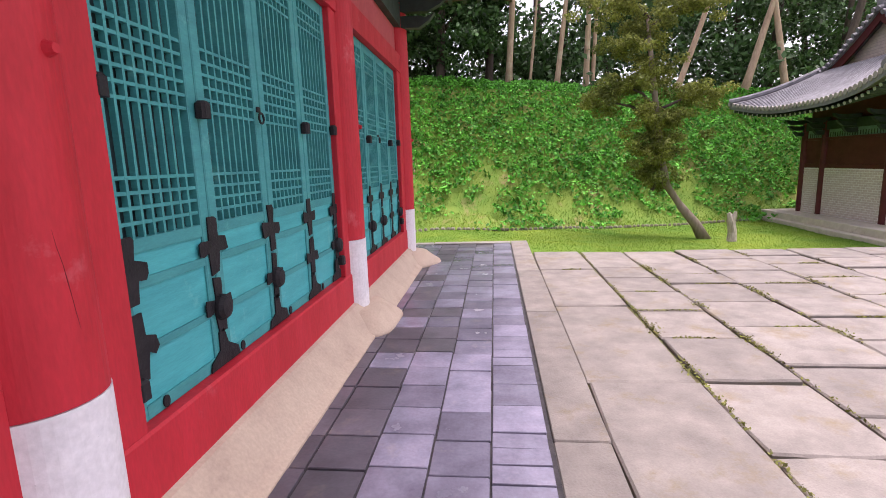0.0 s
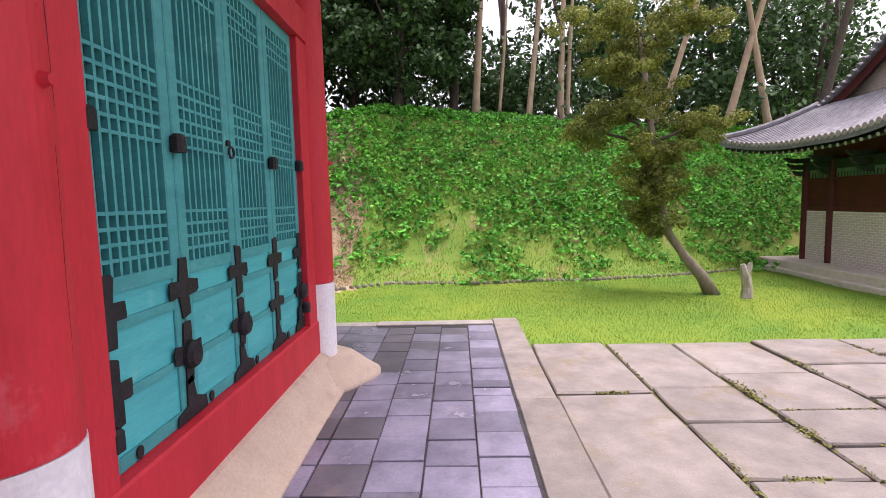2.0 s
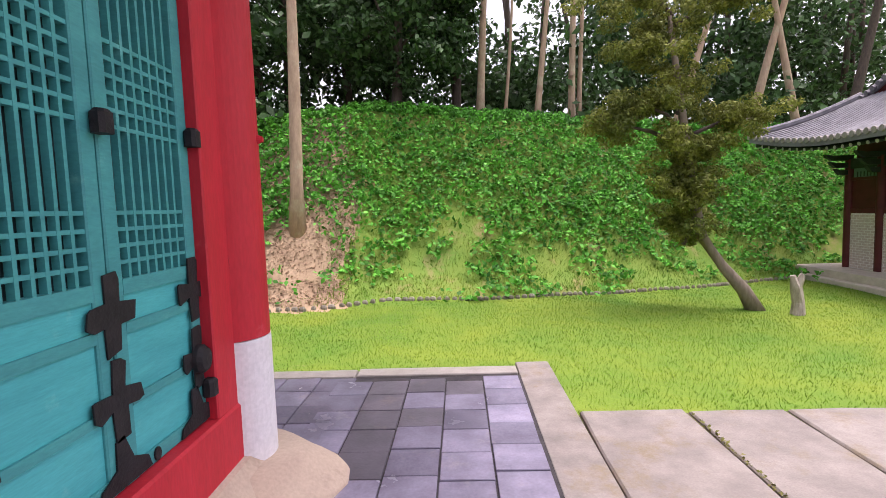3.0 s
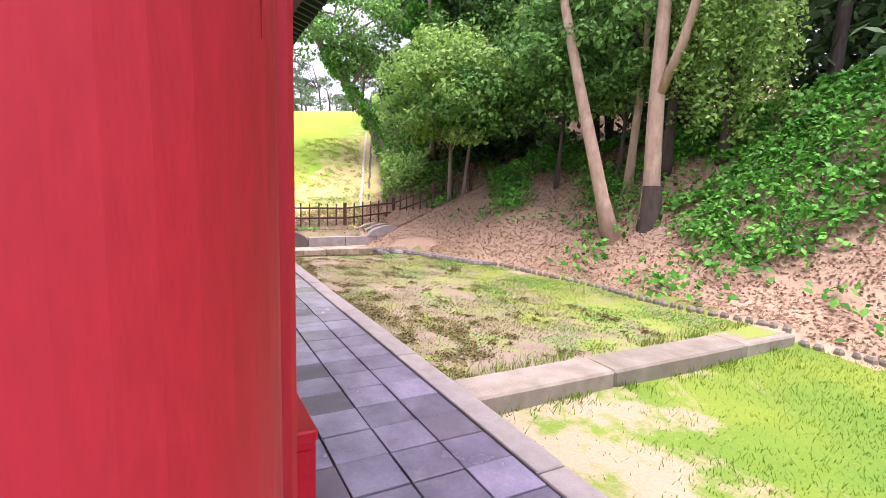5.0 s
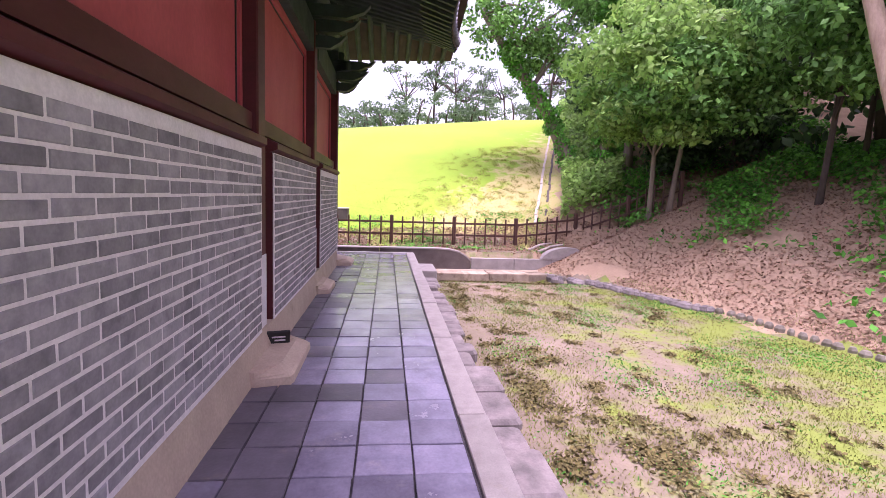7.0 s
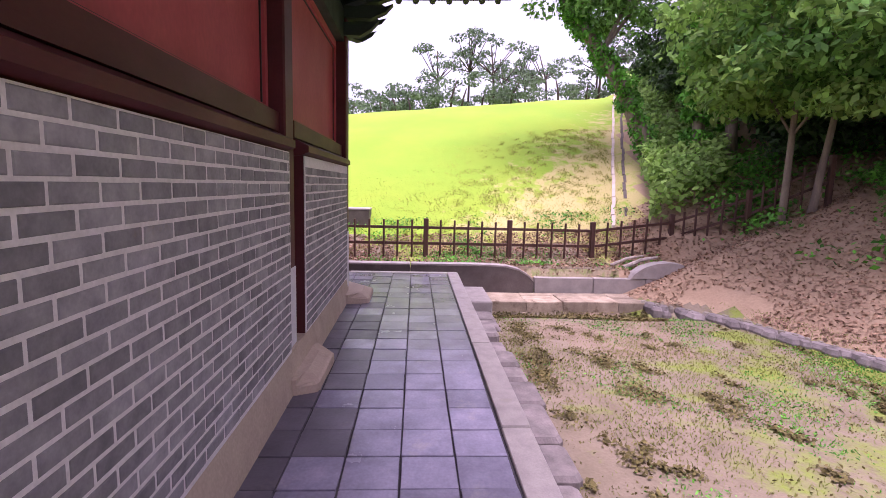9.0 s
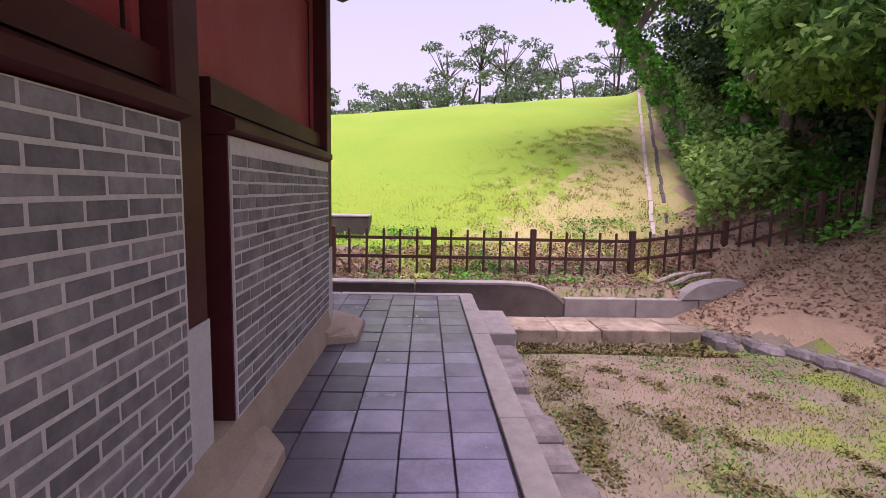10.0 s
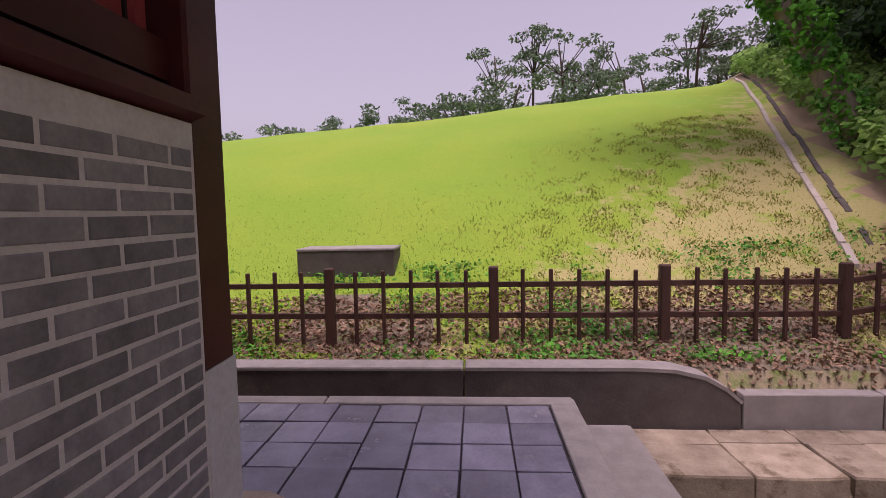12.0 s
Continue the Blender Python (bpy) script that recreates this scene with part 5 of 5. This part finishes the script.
tagged(flat_cloud("skyline_pines_foliage", pts, nr + np.array((0, 0, 0.5)), rng.uniform(0.06, 0.13, len(pts)), LEAF_HAZY, rng=rng), "pine tops along the skyline of the mound, paled for haze", "foliage", "", "stuff")
tagged(part("skyline_pines_trunks", s, BARK, smooth=True), "slim trunks along the skyline of the mound", "trunks", "", "stuff")

# ---- ground cover ----
def cover(name, label, category, mat, n, area, keep, size, up, lift, seed, aspect=0.6, jitter=0.6, pillow=0.0):
    rng = np.random.default_rng(seed)
    x = rng.uniform(area[0], area[1], n)
    y = rng.uniform(area[2], area[3], n)
    k = keep(x, y, rng)
    x, y = x[k], y[k]
    pts = np.stack([x, y, ground_z(x, y) + lift * rng.uniform(0.2, 1.0, len(x))], -1)
    if pillow:
        pts[:, 2] += pillow * np.abs(np.sin(x * 4.3 + 2 * np.sin(y * 2.9)) * np.sin(y * 5.1 + 1.7 * np.sin(x * 2.3)))
    nr = np.tile(np.array(up, float), (len(x), 1))
    return tagged(flat_cloud(name, pts, nr, rng.uniform(size[0], size[1], len(x)), mat, rng=rng, aspect=aspect, jitter=jitter), label, category, "", "stuff")


def s_of(x, y):
    return y - np.interp(x, BX, BY)


def on_ivy(x, y, rng):
    s = s_of(x, y) + 0.9 * wobble(x * 0.8, y * 0.8) + rng.normal(0, 0.25, len(x))
    e = np.interp(x, (-9, -6, -3.5, 2, 8), (3.4, 2.1, 1.9, 1.7, 1.6))
    patch = (s > e) & (s < 7)
    loose = (s > 0.25) & (wobble(x * 1.9, y * 1.9) > -0.05) & (x > -11)
    return (patch | loose) & (rng.random(len(x)) < np.where(patch, 1.0, np.where(x > -3, 0.45, 0.15)))


cover("bank_ivy", "dense green creeper covering the bank", "creeper", IVY, 170000, (-9, 16, 14.5, 28), on_ivy, (0.04, 0.095), (0, -0.5, 0.8), 0.16, 11, jitter=0.75, pillow=0.22)


def on_litter(x, y, rng):
    return (s_of(x, y) > 0.1) & (x < -2.4) & (wobble(x, y) > -0.9)


cover("woodland_edge_undergrowth", "green undergrowth at the woodland edge beside the drain", "undergrowth", LEAF_LIGHT, 60000, (-29, -15.5, 12.5, 21),
      lambda x, y, rng: (s_of(x, y) > 0.55) & (s_of(x, y) < 2.4) & (wobble(x * 1.2, y * 1.2) > -0.45), (0.05, 0.11), (0.3, -0.4, 0.9), 0.75, 14)
rng = np.random.default_rng(15)
pts = []
for k in range(120):
    x, y = rng.uniform(-12.3, -4.6), 9.75 + rng.uniform(0, 1) ** 1.8 * 3.4
    r = rng.uniform(0.03, 0.11) * (1.2 if y < 10.8 else 0.7)
    for j in range(rng.integers(1, 4)):
        q = rng.normal(0, 0.62, (int(900 * r), 2)) * np.array((r * 1.3, r))
        qx, qy = x + j * rng.uniform(-0.16, 0.16) + q[:, 0], y + j * rng.uniform(-0.10, 0.10) + q[:, 1]
        pts.append(np.stack([qx, qy, ground_z(qx, qy) + rng.uniform(0.0, 0.028, len(qx))], -1))
pts = np.concatenate(pts)
tagged(flat_cloud("moss_clump", pts, np.tile(np.array((0, 0, 1.0)), (len(pts), 1)), rng.uniform(0.012, 0.026, len(pts)), MOSS, rng=rng, jitter=0.5), "dark olive moss clumps on the worn lawn", "moss", "", "stuff")
# specks and green tufts scattered over the worn lawn
cover("lawn_specks", "small dark specks of moss and litter on the worn lawn", "moss", MOSS, 42000, (-13.4, -4.5, 9.45, 14.4),
      lambda x, y, rng: (s_of(x, y) < 0.0) & (wobble(x * 4.1 + 1, y * 4.1) + rng.normal(0, 0.5, len(x)) > 0.25), (0.006, 0.016), (0, 0, 1), 0.014, 28)
cover("lawn_tufts", "flat green tufts on the worn lawn", "grass", IVY, 60000, (-13.2, -4.5, 9.6, 14.4),
      lambda x, y, rng: (s_of(x, y) < 0.05) & (wobble(x * 2.3 + 2, y * 2.9) + rng.normal(0, 0.3, len(x)) + 0.16 * (y - 11.5) > 0.45), (0.008, 0.02), (0, 0, 1), 0.02, 29, aspect=0.4, jitter=0.9)
# litter and moss behind the low wall
cover("wall_foot_litter", "brown litter and weeds behind the low wall", "leaf litter", LITTER, 24000, (-15.9, -14.26, 3, 13.2), lambda x, y, rng: wobble(x * 2.5, y * 2.5) + rng.normal(0, 0.4, len(x)) > -0.7, (0.012, 0.035), (0, 0, 1), 0.03, 17)
# Dark leaves that also stand in for the shade below the slab edge.
cover("ditch_litter", "dark leaf litter in the ditch below the slabs, also standing for its shade", "leaf litter", MOSS, 9000, (-13.5, -12.75, 9.6, 12.2), lambda x, y, rng: (s_of(x, y) < 0) & (wobble(x * 3, y * 3) + rng.normal(0, 0.4, len(x)) > -0.5), (0.012, 0.03), (0, 0, 1), 0.03, 19)
cover("wall_foot_weeds", "dark green weeds behind the low wall", "weeds", IVY, 22000, (-16.6, -14.5, 3, 13.2), lambda x, y, rng: wobble(x * 2.1 + 3, y * 2.1) + rng.normal(0, 0.35, len(x)) > 0.35, (0.012, 0.034), (0.3, 0, 1), 0.07, 18)
cover("leaf_litter", "brown fallen leaves on the bank", "leaf litter", LITTER, 70000, (-16.5, -2, 12.0, 20), on_litter, (0.015, 0.036), (0, -0.2, 1), 0.03, 12, jitter=0.45)
cover("bank_undergrowth", "scattered green undergrowth on the wooded bank", "undergrowth", IVY, 75000, (-18, -5, 12.5, 21),
      lambda x, y, rng: (s_of(x, y) > 1.5) & (wobble(x * 1.7, y * 1.7) + rng.normal(0, 0.3, len(x)) + 0.16 * (s_of(x, y) - 3.2) > 0.2), (0.03, 0.075), (0, -0.4, 0.9), 0.35, 13)


def blades(name, label, mat, n, area, keep, h, w, seed):
    rng = np.random.default_rng(seed)
    x = rng.uniform(area[0], area[1], n)
    y = rng.uniform(area[2], area[3], n)
    k = keep(x, y, rng)
    x, y = x[k], y[k]
    z = ground_z(x, y) - 0.01
    a = rng.uniform(0, 2 * np.pi, len(x))
    hh = rng.uniform(h[0], h[1], len(x))
    lean = rng.normal(0, 0.45, (len(x), 2)) * hh[:, None]
    dx, dy = np.cos(a) * w, np.sin(a) * w
    v = np.empty((len(x), 3, 3))
    v[:, 0] = np.stack([x - dx, y - dy, z], -1)
    v[:, 1] = np.stack([x + dx, y + dy, z], -1)
    v[:, 2] = np.stack([x + lean[:, 0], y + lean[:, 1], z + hh], -1)
    return tagged(raw(name, v.reshape(-1, 3), 3, mat), label, "grass", "", "stuff")


def lawn(x, y):
    return (s_of(x, y) < 0.4) & (y > 9.35) & ((x < -4.42) | (x > -3.92)) & (x > -13.2)


blades("lawn_grass", "short bright green lawn grass", GRASS, 170000, (-3.9, 13, 9.3, 21), lambda x, y, rng: lawn(x, y) & (rng.random(len(x)) < np.clip(0.95 - (-0.5 * x - y + 11.2) / 2.6 + 0.5 * wobble(x * 2, y * 2), 0.04, 0.95)), (0.02, 0.06), 0.006, 21)
blades("worn_lawn_grass", "thin worn grass with bare patches", DRYGRASS, 110000, (-13.9, -4.4, 9.3, 15), lambda x, y, rng: lawn(x, y) & (wobble(x * 1.4, y * 1.4) + rng.normal(0, 0.4, len(x)) > 0.0), (0.015, 0.045), 0.006, 22)
blades("divider_grass", "grass tufts growing along the lawn divider", GRASS, 16000, (-4.7, -3.5, 9.5, 14.6), lambda x, y, rng: ((x > -3.95) | (x < -4.39)) & (rng.random(len(x)) < np.exp(-np.abs(np.abs(x + 4.17) - 0.24) / 0.10)) & (wobble(x * 2, y * 4) + rng.normal(0, 0.3, len(x)) > -0.1), (0.03, 0.12), 0.006, 27)
blades("bank_grass", "rough green grass on the lower bank", GRASS, 70000, (-3.0, 12, 15, 23), lambda x, y, rng: (s_of(x, y) > 0) & (s_of(x, y) < 3.5), (0.04, 0.12), 0.008, 23)
def dry_side(x, y, rng):
    d = (0.8 * x + y + 5.0) / 2.5 + rng.normal(0, 0.35, len(x))
    table = np.random.default_rng(61).random((97, 97))
    j = rng.normal(0, 0.05, (2, len(x)))
    clump = table[np.floor((x + j[0]) * 5.3).astype(int) % 97, np.floor((y + j[1]) * 4.7).astype(int) % 97]
    return (s_of(x, y) < 0.1) & (d > 0) & (clump > 0.68)


blades("mound_grass", "short green grass on the mound", GRASS, 60000, (-19, -14.5, -2, 16), lambda x, y, rng: (s_of(x, y) < 0.2) & (rng.random(len(x)) < np.clip(1.1 + (x + 14.5) / 4, 0.1, 1)), (0.015, 0.05), 0.006, 24)
blades("mound_tufts", "clumpy olive tufts on the dry side of the mound", MOUND_TUFT, 170000, (-21.5, -15.2, 3, 17), dry_side, (0.015, 0.05), 0.014, 25)

# ---- pieces: flagstones, floor tiles, bricks ----
rnd = random.Random(12)
court = thing("flagstone_court", "large worn flagstones with mossy joints", "paving", kind="structure")
cross = []
lanes = [0.86, 1.57, 2.20, 2.95, 3.75, 4.5, 5.3, 6.2, 7.1, 8.0, 9.0, 9.98]
for a, b in zip(lanes, lanes[1:]):
    y = -6.0 + rnd.uniform(-0.4, 0.4)
    while y < 8.39:
        d = rnd.uniform(1.1, 1.9) if a < 1 else rnd.uniform(0.45, 0.80)
        e = y + d if y + d < 8.0 else 8.40
        g = rnd.uniform(0.005, 0.014)
        dz = rnd.uniform(-0.014, 0.010)
        j = [rnd.uniform(0, 0.016) for k in range(8)]
        m = rnd.uniform(-0.01, 0.01)
        ring = [(a + g + j[0], y + g + j[1]), ((a + b) / 2, y + g + m), (b - g - j[2], y + g + j[3]), (b - g + m * 0.4, (y + e) / 2), (b - g - j[4], e - g - j[5]), ((a + b) / 2, e - g + m), (a + g + j[6], e - g - j[7]), (a + g + m * 0.4, (y + e) / 2)]
        cx, cy = (a + b) / 2, (y + e) / 2
        s = Shape().loft([[(p, q, -0.16) for p, q in ring], [(p, q, -0.057 + dz) for p, q in ring], [(p + (cx - p) * 0.03, q + (cy - q) * 0.03, -0.045 + dz) for p, q in ring]])
        part("flagstone", s, FLAG, court)
        if rnd.random() < 0.6 and y > 0:
            cross.append((a, b, y))
        y = e

# moss and small weeds in the court's joints
mr = np.random.default_rng(91)
pts = []
for lane, dens in ((1.57, 900), (2.20, 600), (2.95, 300), (3.75, 250), (4.5, 150)):
    yy = mr.uniform(0.5, 8.3, dens)
    keep = np.sin(yy * 2.3 + lane * 5) + np.sin(yy * 5.1 + lane) > -0.3
    yy = yy[keep]
    pts.append(np.stack([lane + mr.normal(0, 0.012, len(yy)), yy, np.full(len(yy), -0.04)], -1))
for a, b, y in cross:
    k = int(140 * (b - a))
    lo = mr.uniform(0, 0.5)
    xx = a + (b - a) * mr.uniform(lo, mr.uniform(0.6, 1.0), k)
    pts.append(np.stack([xx, y + mr.normal(0, 0.012, k), np.full(k, -0.045)], -1))
# thicker weeds where joints meet
for k in range(26):
    lane, yy = mr.choice(np.array(lanes[1:6])), mr.uniform(1.5, 8.2)
    q = mr.normal(0, 1, (70, 2)) * np.array((0.03, 0.09))
    pts.append(np.stack([lane + q[:, 0], yy + q[:, 1], mr.uniform(-0.045, -0.03, 70)], -1))
pts = np.concatenate(pts)
tagged(flat_cloud("joint_moss", pts, np.tile(np.array((0, 0, 1.0)), (len(pts), 1)), mr.uniform(0.006, 0.016, len(pts)), MOSS_LEAF, rng=mr), "yellow-green moss growing in the flagstone joints", "moss", "", "stuff")

TILE_MESH = Shape().box(-0.1355, 0.1355, -0.1355, 0.1355, -0.034, 0.0, 0.004).mesh("tile", TILE)
TILE_MESH_SHADE = Shape().box(-0.1355, 0.1355, -0.1355, 0.1355, -0.034, 0.0, 0.004).mesh("tile", TILE_SHADE)


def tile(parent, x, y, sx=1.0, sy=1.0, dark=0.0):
    """One floor tile; dark is the chance that it takes the colour with wall shade painted in."""
    o = new("tile", TILE_MESH_SHADE if rnd.random() < dark else TILE_MESH)
    o.parent = parent
    o.location = (x + rnd.uniform(-0.002, 0.002), y + rnd.uniform(-0.002, 0.002), rnd.uniform(-0.004, 0.003))
    o.rotation_euler = (rnd.uniform(-0.008, 0.008), rnd.uniform(-0.008, 0.008), rnd.uniform(-0.008, 0.008))
    o.scale = (sx, sy, 1)
    return o


bed = Shape().box(-1.0, KERB_X + 0.02, -8, 9.012, -0.034, -0.015).box(-13.6, -1.0, 7.5, 9.012, -0.034, -0.015)
structure("tile_bed", bed, JOINT, "dark bedding in the tile joints", "floor")
floor_e = thing("floor_east", "worn slate-grey square floor tiles along the doors", "floor", kind="structure")
for c in range(5):
    x = KERB_X - 0.14 - c * T
    y = -4.0 + 0.14 + (0.09, 0.0, 0.05, 0.02, 0.02)[c]
    while y < KERB_Y:
        if c == 0 and rnd.random() < 0.12:
            tile(floor_e, x, y - 0.07, 1, 0.47)
            tile(floor_e, x, y + 0.07, 1, 0.47)
        elif c == 4:
            if y > 7.9:
                tile(floor_e, x, y)
            else:
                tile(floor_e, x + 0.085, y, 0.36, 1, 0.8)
        else:
            # shaded tiles get likelier towards the doors
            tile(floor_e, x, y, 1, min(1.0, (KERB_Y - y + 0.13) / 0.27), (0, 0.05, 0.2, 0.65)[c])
        y += T
floor_n = thing("floor_north", "worn slate-grey square floor tiles along the brick wall", "floor", kind="structure")
for c in range(5):
    y = KERB_Y - 0.14 - c * T
    x = END_X + 0.14
    while x < (-0.75 if c < 4 else -1.2):
        if c < 4:
            # shaded tiles get likelier towards the wall and stop near the hall's end
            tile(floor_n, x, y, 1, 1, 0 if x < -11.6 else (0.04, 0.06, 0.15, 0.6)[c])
        else:
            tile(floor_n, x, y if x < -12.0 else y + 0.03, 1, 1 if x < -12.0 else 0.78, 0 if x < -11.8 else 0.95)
        x += T
# tiles round the west end
floor_w = thing("floor_west", "slate-grey square floor tiles past the end of the hall", "floor", kind="structure")
for c in range(6):
    y = 7.6 - 0.14 - c * T
    x = END_X + 0.14
    while x < -12.1:
        tile(floor_w, x, y)
        x += T

BRICKS = {}


def brick_mesh(w):
    k = round(w, 3)
    if k not in BRICKS:
        s = Shape()
        c = 0.004
        w2, h2 = k / 2, BR_H / 2
        s.loft([[(-w2, -0.02, -h2), (w2, -0.02, -h2), (w2, -0.02, h2), (-w2, -0.02, h2)],
                [(-w2, -c, -h2), (w2, -c, -h2), (w2, -c, h2), (-w2, -c, h2)],
                [(-w2 + c, 0, -h2 + c), (w2 - c, 0, -h2 + c), (w2 - c, 0, h2 - c), (-w2 + c, 0, h2 - c)]])
        BRICKS[k] = s.mesh("brick", BRICK)
    return BRICKS[k]


for i, (a, b) in enumerate(PANELS):
    wall = structure(f"wall_north_{i + 1}", Shape().box(a + 0.004, b - 0.004, WALL_Y - 0.27, WALL_Y - 0.0035, Z0 - 0.001, 1.573), MORTAR, "grey brick wall panel with wide white mortar joints", "brick wall")
    top, step, shift, whole = COURSES[i]
    pitch, length = BR_H + JO, step - JO
    row = 0
    while top - (row + 1) * pitch > Z0 - 0.03:
        z = top - (row + 0.5) * pitch
        x = b + step - 0.5 * JO - shift - length - (0 if row % 2 == whole else step / 2)
        while x > a + 0.05 - length:
            lo, hi = max(x, a + 0.02), min(x + length, b - 0.02)
            w = hi - lo
            if w > 0.03:
                o = new("brick", brick_mesh(w))
                o.parent = wall
                o.location = ((lo + hi) / 2, WALL_Y + rnd.uniform(-0.0015, 0.0015), z + rnd.uniform(-0.0015, 0.0015))
                o.rotation_euler = (rnd.uniform(-0.01, 0.01), rnd.uniform(-0.006, 0.006), 0)
            x -= step
        row += 1
